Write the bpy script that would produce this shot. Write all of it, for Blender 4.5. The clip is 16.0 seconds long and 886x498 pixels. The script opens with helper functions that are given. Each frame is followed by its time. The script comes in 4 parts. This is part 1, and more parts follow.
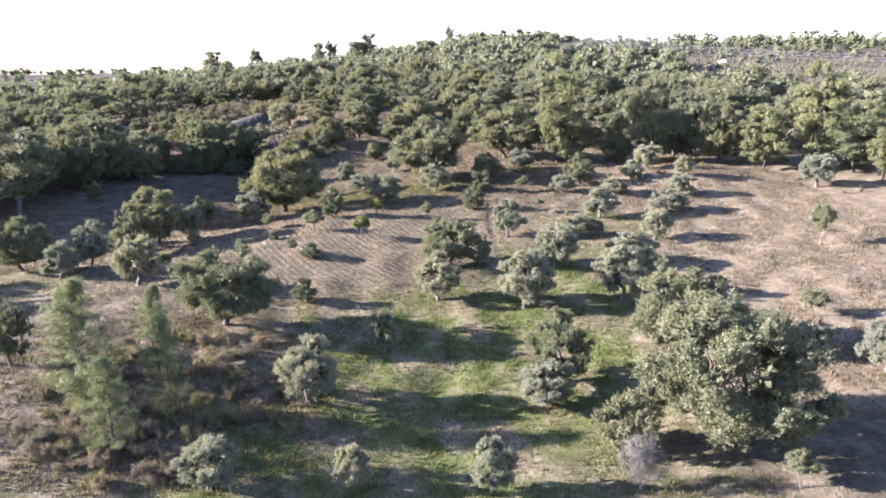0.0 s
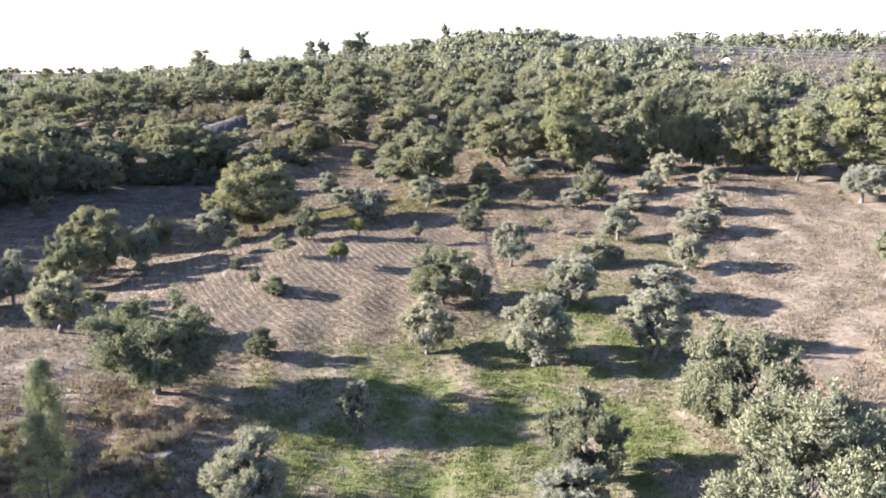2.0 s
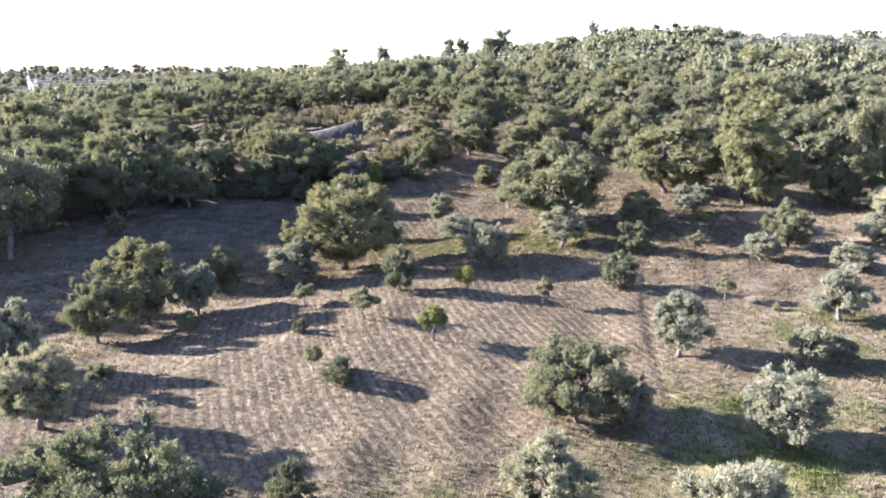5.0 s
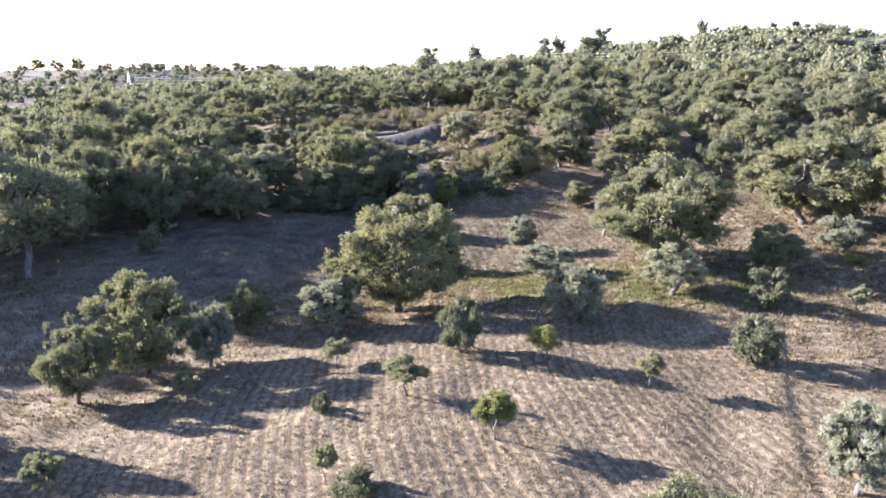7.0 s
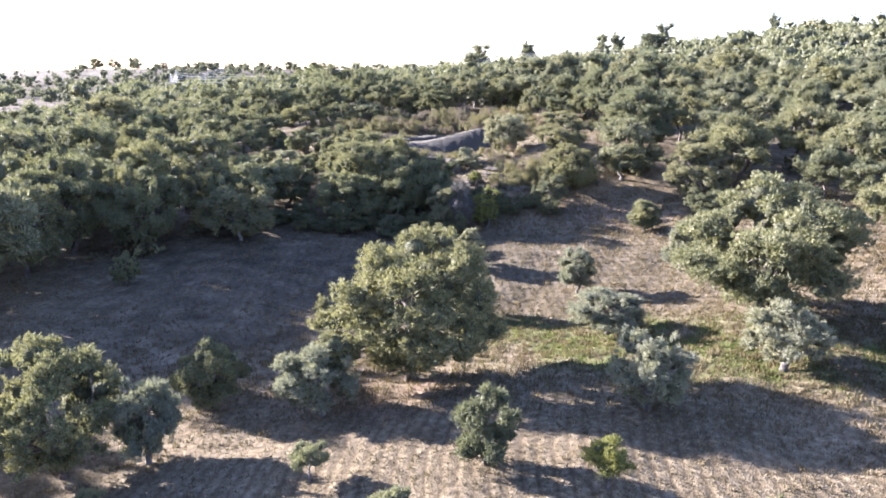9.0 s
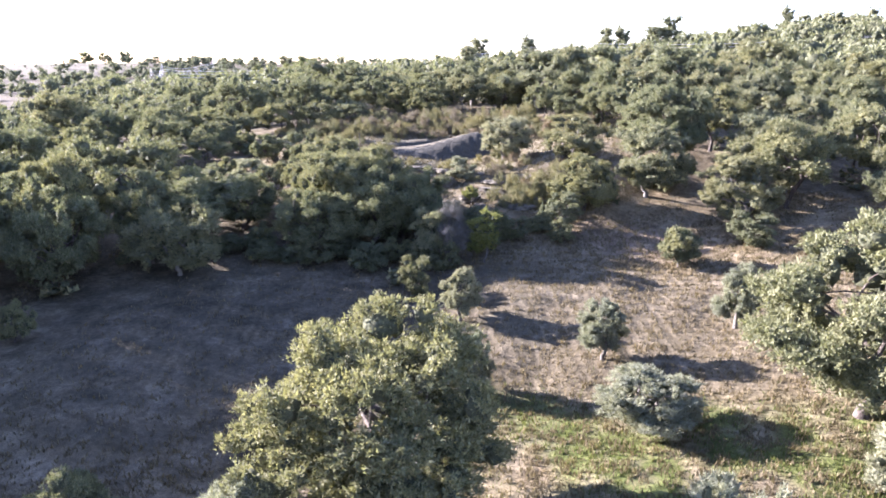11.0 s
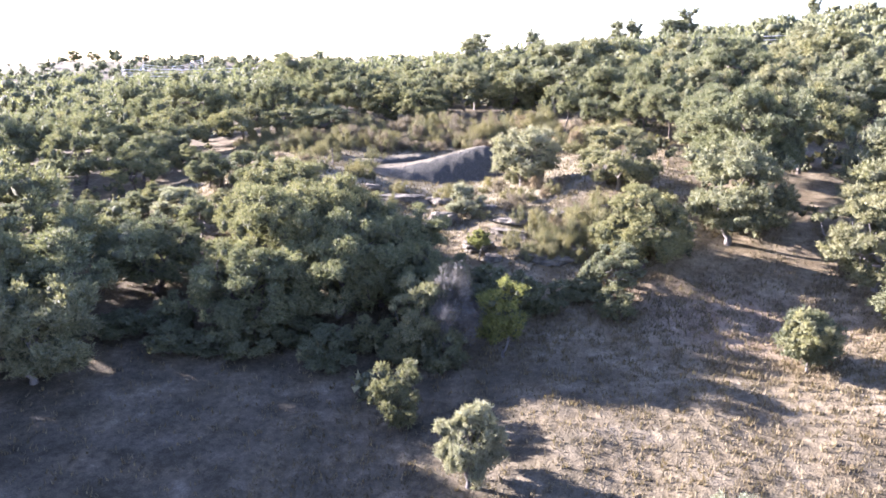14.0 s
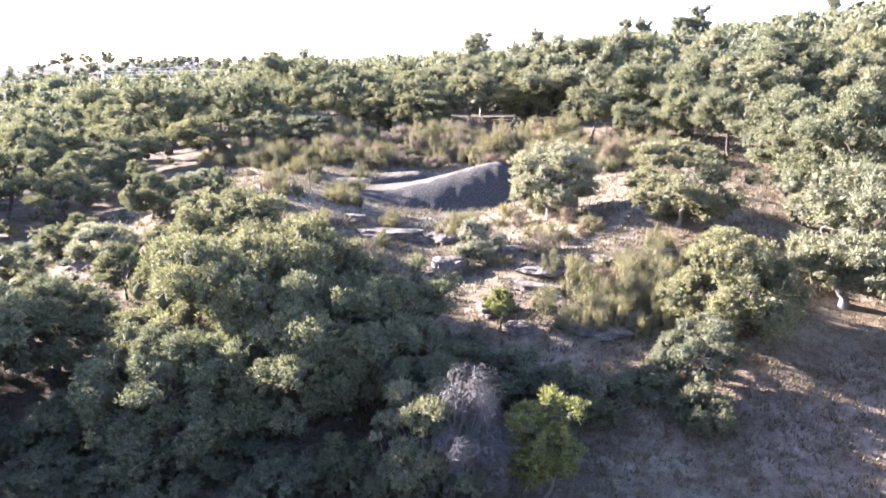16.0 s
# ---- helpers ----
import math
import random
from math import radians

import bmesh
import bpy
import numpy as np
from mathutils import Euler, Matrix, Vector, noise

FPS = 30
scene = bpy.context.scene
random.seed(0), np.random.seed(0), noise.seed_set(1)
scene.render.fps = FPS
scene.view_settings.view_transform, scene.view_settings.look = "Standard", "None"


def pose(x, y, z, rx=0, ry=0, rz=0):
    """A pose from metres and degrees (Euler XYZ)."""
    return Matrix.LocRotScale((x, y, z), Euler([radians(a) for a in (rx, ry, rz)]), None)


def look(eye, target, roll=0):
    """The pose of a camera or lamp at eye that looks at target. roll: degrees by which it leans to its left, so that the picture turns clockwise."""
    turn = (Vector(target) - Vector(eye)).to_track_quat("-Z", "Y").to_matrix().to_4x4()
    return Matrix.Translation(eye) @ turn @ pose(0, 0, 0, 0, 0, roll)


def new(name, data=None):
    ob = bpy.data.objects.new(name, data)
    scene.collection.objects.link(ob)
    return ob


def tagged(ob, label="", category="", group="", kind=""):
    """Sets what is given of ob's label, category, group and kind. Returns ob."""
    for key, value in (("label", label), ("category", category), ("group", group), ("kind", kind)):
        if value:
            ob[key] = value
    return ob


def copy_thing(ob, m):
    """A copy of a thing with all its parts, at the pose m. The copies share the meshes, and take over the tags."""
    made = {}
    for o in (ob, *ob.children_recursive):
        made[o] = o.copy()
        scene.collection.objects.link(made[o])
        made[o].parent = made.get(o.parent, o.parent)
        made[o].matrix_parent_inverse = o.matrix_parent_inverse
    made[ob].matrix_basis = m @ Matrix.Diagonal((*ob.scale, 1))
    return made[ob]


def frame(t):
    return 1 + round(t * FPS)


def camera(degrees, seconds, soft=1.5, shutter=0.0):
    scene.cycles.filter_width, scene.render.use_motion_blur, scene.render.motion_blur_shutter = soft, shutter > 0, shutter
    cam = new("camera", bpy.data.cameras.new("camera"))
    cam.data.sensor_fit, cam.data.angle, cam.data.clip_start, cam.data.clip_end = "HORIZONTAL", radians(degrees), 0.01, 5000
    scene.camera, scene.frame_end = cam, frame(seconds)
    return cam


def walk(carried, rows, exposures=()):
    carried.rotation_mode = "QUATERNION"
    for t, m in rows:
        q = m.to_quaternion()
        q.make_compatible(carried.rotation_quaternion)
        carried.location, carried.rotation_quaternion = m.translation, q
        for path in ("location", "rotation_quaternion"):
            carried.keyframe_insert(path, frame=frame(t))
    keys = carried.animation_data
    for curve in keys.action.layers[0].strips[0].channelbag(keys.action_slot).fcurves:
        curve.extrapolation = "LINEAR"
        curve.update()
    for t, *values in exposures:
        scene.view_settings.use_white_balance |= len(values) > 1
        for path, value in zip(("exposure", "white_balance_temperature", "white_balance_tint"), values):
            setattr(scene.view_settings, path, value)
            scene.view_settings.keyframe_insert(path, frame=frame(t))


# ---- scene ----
cam = camera(62.4, 16.0, soft=1.7)
PATH = [
    (0, (0.429, -0.051, 16.704), (0.416, 1.896, 16.247), -0.6),
    (0.5, (0.49, 2.961, 16.763), (0.478, 4.908, 16.305), -0.7),
    (1, (0.596, 5.862, 16.776), (0.587, 7.808, 16.317), -0.6),
    (1.5, (0.75, 8.704, 16.825), (0.742, 10.65, 16.365), -0.6),
    (2, (0.846, 11.503, 16.846), (0.84, 13.45, 16.386), -0.6),
    (2.5, (0.879, 14.401, 16.884), (0.822, 16.347, 16.425), -0.5),
    (3, (0.932, 17.294, 16.904), (0.812, 19.237, 16.448), -0.5),
    (3.5, (0.982, 20.326, 16.912), (0.798, 22.266, 16.459), -0.5),
    (4, (0.958, 23.47, 16.979), (0.711, 25.402, 16.527), -0.4),
    (4.2, (0.921, 24.731, 16.993), (0.648, 26.66, 16.539), -0.4),
    (6.3, (-0.491, 38.044, 16.89), (-1.011, 39.921, 16.436), 0.4),
    (6.5, (-0.664, 39.294, 16.876), (-1.208, 41.164, 16.422), 0.4),
    (7, (-1.158, 42.448, 16.872), (-1.762, 44.3, 16.416), 0.4),
    (7.5, (-1.706, 45.629, 16.832), (-2.37, 47.46, 16.375), 0.4),
    (8, (-2.393, 48.778, 16.759), (-3.111, 50.588, 16.302), 0.4),
    (8.5, (-3.154, 51.916, 16.706), (-3.89, 53.718, 16.249), 0.5),
    (9, (-4.02, 55.023, 16.679), (-4.755, 56.826, 16.22), 0.4),
    (9.2, (-4.415, 56.274, 16.676), (-5.15, 58.077, 16.218), 0.5),
    (11.3, (-8.79, 69.049, 16.779), (-9.519, 70.85, 16.305), 0.5),
    (11.5, (-9.234, 70.276, 16.779), (-9.964, 72.077, 16.304), 0.4),
    (12, (-10.422, 73.306, 16.769), (-11.152, 75.106, 16.291), 0.3),
    (12.5, (-11.602, 76.221, 16.802), (-12.332, 78.02, 16.321), 0.3),
    (13, (-12.786, 79.131, 16.784), (-13.515, 80.93, 16.302), 0.3),
    (13.5, (-13.97, 82.036, 16.759), (-14.699, 83.835, 16.279), 0.2),
    (14, (-15.203, 84.913, 16.688), (-15.931, 86.713, 16.21), 0.3),
    (14.5, (-16.355, 87.703, 16.62), (-17.083, 89.504, 16.143), 0.2),
    (15, (-17.655, 90.592, 16.579), (-18.382, 92.394, 16.104), 0.1),
    (15.5, (-18.929, 93.566, 16.541), (-19.658, 95.368, 16.066), 0.1),
    (16, (-20.258, 96.508, 16.525), (-20.985, 98.31, 16.05), 0.1),
]
walk(cam, [(t, look(eye, target, roll)) for t, eye, target, roll in PATH], [(0.0, 2.82, 5680, 24), (4.0, 2.89, 5660, 24), (6.5, 2.9, 5660, 23), (9.0, 3.09, 5660, 23), (11.5, 3.22, 5700, 25), (13.0, 3.42, 5740, 26), (14.0, 3.46, 5760, 26), (16.0, 3.57, 5780, 28)])
# ---- world, sun and exposure ----
SUN_HEIGHT, SUN_TURN = 17.5, 3.5      # degrees above the horizon; degrees ahead of due left
world = bpy.data.worlds.new("sky")
scene.world = world
world.use_nodes = True
sky = world.node_tree.nodes.new("ShaderNodeTexSky")
sky.sky_type, sky.sun_disc = "NISHITA", False
sky.sun_elevation, sky.sun_rotation = radians(SUN_HEIGHT), radians(270 + SUN_TURN)
sky.air_density, sky.dust_density, sky.ozone_density = 1.0, 0.4, 2.0
tint = world.node_tree.nodes.new("ShaderNodeMix")
tint.data_type, tint.blend_type = "RGBA", "MULTIPLY"
tint.inputs[0].default_value, tint.inputs[7].default_value = 1.0, (1.12, 1.0, 1.12, 1.0)
world.node_tree.links.new(sky.outputs[0], tint.inputs[6])
world.node_tree.links.new(tint.outputs[2], world.node_tree.nodes["Background"].inputs[0])
world.node_tree.nodes["Background"].inputs[1].default_value = 0.062
sun = new("sun", bpy.data.lights.new("sun", "SUN"))
sun.data.energy, sun.data.angle, sun.data.color = 5.0, radians(0.6), (1.0, 0.92, 0.845)
a, e = radians(SUN_TURN), radians(SUN_HEIGHT)
sun.matrix_world = look((-math.cos(a) * math.cos(e) * 100, math.sin(a) * math.cos(e) * 100, math.sin(e) * 100), (0, 0, 0))


# ---- materials ----
def shader(name):
    m = bpy.data.materials.new(name)
    m.use_nodes = True
    nt = m.node_tree
    return m, nt, nt.nodes["Principled BSDF"]


def node(nt, kind, **values):
    n = nt.nodes.new(kind)
    for k, v in values.items():
        n.inputs[k].default_value = v
    return n


def ramp(nt, source, stops):
    r = nt.nodes.new("ShaderNodeValToRGB")
    el = r.color_ramp.elements
    el[0].position, el[0].color = stops[0][0], (*stops[0][1], 1)
    el[1].position, el[1].color = stops[-1][0], (*stops[-1][1], 1)
    for pos, col in stops[1:-1]:
        x = el.new(pos)
        x.color = (*col, 1)
    nt.links.new(source, r.inputs[0])
    return r.outputs[0]


def blend(nt, kind, fac, a, b):
    m = nt.nodes.new("ShaderNodeMix")
    m.data_type, m.blend_type = "RGBA", kind
    for sock, v in ((m.inputs[0], fac), (m.inputs[6], a), (m.inputs[7], b)):
        if isinstance(v, (int, float)):
            sock.default_value = v
        elif isinstance(v, tuple):
            sock.default_value = (*v, 1)
        else:
            nt.links.new(v, sock)
    return m.outputs[2]


def leaf_material(name, dark, mid, light, glow=0.38, rough=0.65):
    """Leaves: each leaf, and each tree, a little different; light passes through them."""
    m, nt, p = shader(name)
    geo, info = nt.nodes.new("ShaderNodeNewGeometry"), nt.nodes.new("ShaderNodeObjectInfo")
    leaf = ramp(nt, geo.outputs["Random Per Island"], [(0.0, dark), (0.55, mid), (1.0, light)])
    tree = ramp(nt, info.outputs["Random"], [(0.0, (0.8, 0.84, 0.87)), (0.5, (0.95, 0.97, 0.98)), (1.0, (1.1, 1.06, 0.97))])
    pos = node(nt, "ShaderNodeTexNoise", Scale=0.9, Detail=2.0)
    nt.links.new(geo.outputs["Position"], pos.inputs["Vector"])
    patch = ramp(nt, pos.outputs[0], [(0.3, (0.86, 0.88, 0.9)), (0.7, (1.12, 1.1, 1.0))])
    fine = node(nt, "ShaderNodeTexNoise", Scale=7.0, Detail=3.0)
    nt.links.new(geo.outputs["Position"], fine.inputs["Vector"])
    speck = ramp(nt, fine.outputs[0], [(0.3, (0.74, 0.75, 0.77)), (0.7, (1.2, 1.19, 1.14))])
    col = blend(nt, "MULTIPLY", 1.0, blend(nt, "MULTIPLY", 1.0, blend(nt, "MULTIPLY", 1.0, leaf, tree), patch), speck)
    nt.links.new(col, p.inputs["Base Color"])
    b = nt.nodes.new("ShaderNodeBump")
    b.inputs["Strength"].default_value, b.inputs["Distance"].default_value = 0.35, 0.1
    nt.links.new(fine.outputs[0], b.inputs["Height"])
    nt.links.new(b.outputs[0], p.inputs["Normal"])
    p.inputs["Roughness"].default_value = rough
    p.inputs["Specular IOR Level"].default_value = 0.12
    tr = nt.nodes.new("ShaderNodeBsdfTranslucent")
    nt.links.new(blend(nt, "MULTIPLY", 1.0, col, (1.12, 1.14, 0.8)), tr.inputs[0])
    mix = nt.nodes.new("ShaderNodeMixShader")
    mix.inputs[0].default_value = glow
    nt.links.new(p.outputs[0], mix.inputs[1])
    nt.links.new(tr.outputs[0], mix.inputs[2])
    nt.links.new(mix.outputs[0], nt.nodes["Material Output"].inputs[0])
    return m


def rough_material(name, dark, light, scale=3.0, bump=0.4, rough=0.9, stretch=(1, 1, 1)):
    """Bark, stone, earth: two scales of mottling and a matching relief."""
    m, nt, p = shader(name)
    geo = nt.nodes.new("ShaderNodeNewGeometry")
    mp = nt.nodes.new("ShaderNodeMapping")
    mp.inputs["Scale"].default_value = stretch
    nt.links.new(geo.outputs["Position"], mp.inputs[0])
    n1, n2 = node(nt, "ShaderNodeTexNoise", Scale=scale, Detail=6.0), node(nt, "ShaderNodeTexNoise", Scale=scale * 6, Detail=3.0)
    for n in (n1, n2):
        nt.links.new(mp.outputs[0], n.inputs["Vector"])
    big = ramp(nt, n1.outputs[0], [(0.32, dark), (0.68, light)])
    fine = ramp(nt, n2.outputs[0], [(0.3, (0.7, 0.7, 0.7)), (0.7, (1.25, 1.25, 1.25))])
    nt.links.new(blend(nt, "MULTIPLY", 1.0, big, fine), p.inputs["Base Color"])
    b = nt.nodes.new("ShaderNodeBump")
    b.inputs["Strength"].default_value, b.inputs["Distance"].default_value = bump, 0.08
    nt.links.new(n2.outputs[0], b.inputs["Height"])
    nt.links.new(b.outputs[0], p.inputs["Normal"])
    p.inputs["Roughness"].default_value = rough
    p.inputs["Specular IOR Level"].default_value = 0.2
    return m


OAK = leaf_material("oak_leaves", (0.139, 0.142, 0.078), (0.189, 0.189, 0.107), (0.257, 0.249, 0.148), 0.3)
OLIVE = leaf_material("olive_leaves", (0.205, 0.203, 0.14), (0.262, 0.258, 0.182), (0.33, 0.322, 0.235), 0.3)
FRESH = leaf_material("fresh_leaves", (0.185, 0.188, 0.062), (0.235, 0.232, 0.08), (0.295, 0.28, 0.108), 0.38)
NEEDLE = leaf_material("pine_needles", (0.14, 0.152, 0.075), (0.18, 0.19, 0.098), (0.225, 0.23, 0.128), 0.3)
# Also greys the distant and valley woods in place of haze.
GUM = leaf_material("eucalyptus_leaves", (0.155, 0.155, 0.094), (0.198, 0.196, 0.122), (0.25, 0.245, 0.158), 0.32)
SCRUB = leaf_material("scrub_leaves", (0.127, 0.130, 0.075), (0.154, 0.156, 0.093), (0.187, 0.187, 0.116), 0.3)
YOUNG = leaf_material("young_leaves", (0.185, 0.183, 0.106), (0.235, 0.23, 0.138), (0.295, 0.286, 0.18), 0.36)
TWIG = leaf_material("bare_twigs", (0.10, 0.088, 0.078), (0.14, 0.125, 0.112), (0.19, 0.172, 0.155), 0.1, 0.9)
HEATH = leaf_material("dry_heath", (0.15, 0.118, 0.09), (0.205, 0.165, 0.125), (0.27, 0.222, 0.17), 0.3, 0.9)
BROOM = leaf_material("dry_broom", (0.135, 0.125, 0.068), (0.185, 0.17, 0.092), (0.25, 0.225, 0.13), 0.25, 0.8)
STRAW = leaf_material("dry_grass_blades", (0.128, 0.099, 0.06), (0.168, 0.132, 0.081), (0.218, 0.176, 0.112), 0.25, 0.95)
GRASS = leaf_material("green_grass_blades", (0.085, 0.1, 0.028), (0.12, 0.133, 0.042), (0.185, 0.178, 0.078), 0.35, 0.8)
BARK = rough_material("oak_bark", (0.05, 0.04, 0.032), (0.17, 0.14, 0.115), 2.5, 0.8, stretch=(2, 2, 0.6))
PALE_BARK = rough_material("pale_bark", (0.11, 0.096, 0.082), (0.26, 0.236, 0.205), 2.5, 0.7, stretch=(2, 2, 0.6))
# Dark green for the solid clump cores, so gaps between leaves look shaded.
CLUMP_SHADE = rough_material("shaded_clump_core", (0.07, 0.074, 0.04), (0.13, 0.133, 0.075), 6.0, 1.0)
OLD_BARK = rough_material("weathered_bark", (0.09, 0.078, 0.066), (0.22, 0.195, 0.168), 2.5, 0.7, stretch=(2, 2, 0.6))
ROCK = rough_material("grey_rock", (0.06, 0.052, 0.038), (0.185, 0.16, 0.118), 1.6, 1.0)


# ---- ground ----
BASE = (-1.04, 0.31, 3.29)
BROAD_HILLS = [
    (-41, 328, 120, 7.9), (-54, 174, 30, 2.98), (-4, 48, 60, -3.15), (-150, 350, 120, -5.59),
    (-600, 1000, 300, -6.0), (450, 800, 300, 21.0), (70, 40, 30, 1.79), (-200, 600, 120, -3.83),
    (42, 350, 60, 9.8), (-9, 165, 60, 2.19), (-95, 162, 60, -2.86), (150, 800, 160, 10.0),
    (-570, 560, 120, 8.5), (-470, 770, 140, 6.0), (-330, 930, 170, 8.5), (-20, 1000, 60, 4.17), (-60, 230, 120, 2.48), (600, 1000, 300, 2.51),
]
KNOLLS = [
    (-23, 108, 11, -6.21), (-50, 97, 18, -1.14), (3, 42, 11, -0.81), (-31, 77, 8, -1.13),
    (-22, 151, 11, 0.92), (-50, 135, 8, 3.32), (-39, 143, 8, -2.18), (-12, 118, 8, -0.52),
    (-19, 112, 8, 2.80), (-30, 45, 11, 1.56), (-12, 76, 8, 0.73), (32, 97, 8, 2.84),
    (-23, 135, 8, 1.67), (-35, 102, 8, 1.43), (-60, 50, 8, 0.57), (-57, 133, 8, -1.46),
    (40, 125, 18, -0.83), (-14, 126, 8, -1.36), (60, 100, 11, 0.62), (32, 97, 11, -1.70),
    (-8, 20, 18, -0.66), (-23, 108, 8, 1.89), (-45, 180, 11, -0.93),
]


def ground_z(x, y):
    """The height of the ground at x, y (numbers or arrays)."""
    z = BASE[0] + BASE[1] * np.clip(x, -900, 900) / 100 + BASE[2] * 7 * np.tanh(y / 700)
    for cx, cy, r, height in BROAD_HILLS + KNOLLS:
        z = z + height * np.exp(-((x - cx) ** 2 + (y - cy) ** 2) / (2 * r * r))
    return z


def spot(x, y, cx, cy, rx, ry, turn=0.0):
    """1 at the middle of an oval, 0.5 at its rim, 0 outside."""
    c, s = math.cos(radians(turn)), math.sin(radians(turn))
    u, v = ((x - cx) * c + (y - cy) * s) / rx, (-(x - cx) * s + (y - cy) * c) / ry
    return 1 / (1 + np.exp(np.clip(6 * (np.sqrt(u * u + v * v) - 1), -30, 30)))


def ripple(x, y, size, seed):
    """Smooth unevenness between -1 and 1 from a few crossing waves."""
    r = np.random.RandomState(seed)
    total = 0
    for k in range(7):
        ang, f, ph = r.uniform(0, 2 * math.pi), r.uniform(0.6, 1.9) / size, r.uniform(0, 6.3)
        total = total + np.sin((x * math.cos(ang) + y * math.sin(ang)) * 2 * math.pi * f + ph)
    return total / 3.5


def green_part(x, y):
    g = (spot(x, y, 0, 36, 13, 14) + spot(x, y, 3, 50, 12, 9) + spot(x, y, 11, 62, 7, 7) + 1.7 * spot(x, y, -6, 96.3, 11, 4.2)
         + 0.7 * spot(x, y, 17, 76, 6, 5) + 0.7 * spot(x, y, -17, 98.5, 3.5, 2.5) + 0.5 * spot(x, y, -40, 58, 9, 6) + 0.45 * spot(x, y, -10, 26, 14, 8))
    return np.clip(g * (0.72 + 0.62 * ripple(x, y, 5, 3)), 0, 1)


def shade_and_soil_part(x, y):
    """Shade put into the ground colour in the hollow and under the great oak; dark bare soil on the tilled slope."""
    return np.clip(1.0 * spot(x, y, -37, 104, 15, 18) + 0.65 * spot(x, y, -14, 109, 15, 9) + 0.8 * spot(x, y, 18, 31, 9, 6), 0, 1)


def wild_part(x, y):
    """1 under the woods and on the far scrub hills, 0 in the field and on the terrace."""
    field = spot(x, y, -10, 121, 17, 12) + spot(x, y, 18, 60, 66, 62) + spot(x, y, -22, 95, 30, 30) + spot(x, y, -40, 146, 32, 27)
    # Ground darkened in shaded places and on the tilled slope joins the scrub colour.
    darkened = shade_and_soil_part(x, y) * (0.9 + 0.3 * ripple(x, y, 4, 77))
    return np.clip(np.clip(1 - field, 0, 1) * np.clip(0.75 + 0.4 * ripple(x, y, 60, 21), 0, 1) + darkened, 0, 1)


def tilled_part(x, y):
    return np.clip(spot(x, y, -9, 72, 19, 15, 20) + 0.7 * spot(x, y, -31, 103, 7, 6) + 0.5 * spot(x, y, -22, 60, 8, 5) + 0.6 * spot(x, y, -16, 107, 15, 8) + 0.6 * spot(x, y, -36, 100, 9, 9), 0, 1)


def pale_part(x, y):
    """Bleached short grass on the terrace."""
    p = spot(x, y, -515, 500, 90, 60, -45) + spot(x, y, -42, 142, 17, 10) + 0.4 * spot(x, y, -30, 133, 9, 5)
    return np.clip(p * (0.85 + 0.35 * ripple(x, y, 5, 33)), 0, 1)


def earth_part(x, y):
    e = spot(x, y, -15, 124, 5, 3) + 0.45 * spot(x, y, -23, 134, 4, 3) + 0.6 * spot(x, y, -15, 44, 7, 7) + 0.9 * spot(x, y, -20, 86, 4, 3)
    return np.clip(e * (0.9 + 0.4 * ripple(x, y, 3, 9)), 0, 1)


def across_furrows(x, y):
    """Rows: arcs over the tilled rise, straight lines in the hollow."""
    arcs = (np.hypot(x - 30, y - 94) + 0.12 * ripple(x, y, 14, 8)) / 0.64
    return np.where(y < 90, arcs, (0.9 * x + 0.436 * y + 0.22 * ripple(x, y, 22, 8)) / 0.7)


def relief(x, y):
    """Clods, furrows and wheel ruts on top of the broad shape."""
    near = np.exp(-np.clip(np.hypot(x + 10, y - 80) - 60, 0, None) ** 2 / 1800)
    z = near * (0.035 * ripple(x, y, 2.2, 5) * (1 - 0.8 * tilled_part(x, y)) + 0.10 * ripple(x, y, 7, 6))
    track = np.abs(x - 5.6 - 0.6 * np.sin(y / 7)) - 0.12
    z = z - 0.07 * np.exp(-np.clip(track, 0, None) ** 2 / 0.03) * spot(x, y, 5.6, 78, 6, 14)
    return z


def steps(parts):
    """Positions along one axis: rows of (from, to, spacing)."""
    return np.concatenate([np.arange(lo, hi, d) for lo, hi, d in parts])


def grid_mesh(name, xs, ys, height):
    X, Y = np.meshgrid(xs, ys)
    Z = height(X, Y)
    n, m = len(xs), len(ys)
    me = bpy.data.meshes.new(name)
    i = np.arange((n - 1) * (m - 1))
    r, c = i // (n - 1), i % (n - 1)
    q = np.stack([r * n + c, r * n + c + 1, (r + 1) * n + c + 1, (r + 1) * n + c], 1)
    fill(me, np.stack([X.ravel(), Y.ravel(), Z.ravel()], 1), q)
    me.polygons.foreach_set("use_smooth", np.ones(len(q), bool))
    return me, X.ravel(), Y.ravel()


def fill(me, verts, faces):
    """Put points and equal-sided faces into a mesh."""
    k = faces.shape[1]
    me.vertices.add(len(verts))
    me.vertices.foreach_set("co", np.ascontiguousarray(verts, np.float32).ravel())
    me.loops.add(faces.size)
    me.loops.foreach_set("vertex_index", np.ascontiguousarray(faces, np.int32).ravel())
    me.polygons.add(len(faces))
    me.polygons.foreach_set("loop_start", np.arange(0, faces.size, k, dtype=np.int32))
    me.update(calc_edges=True)
    me.validate()


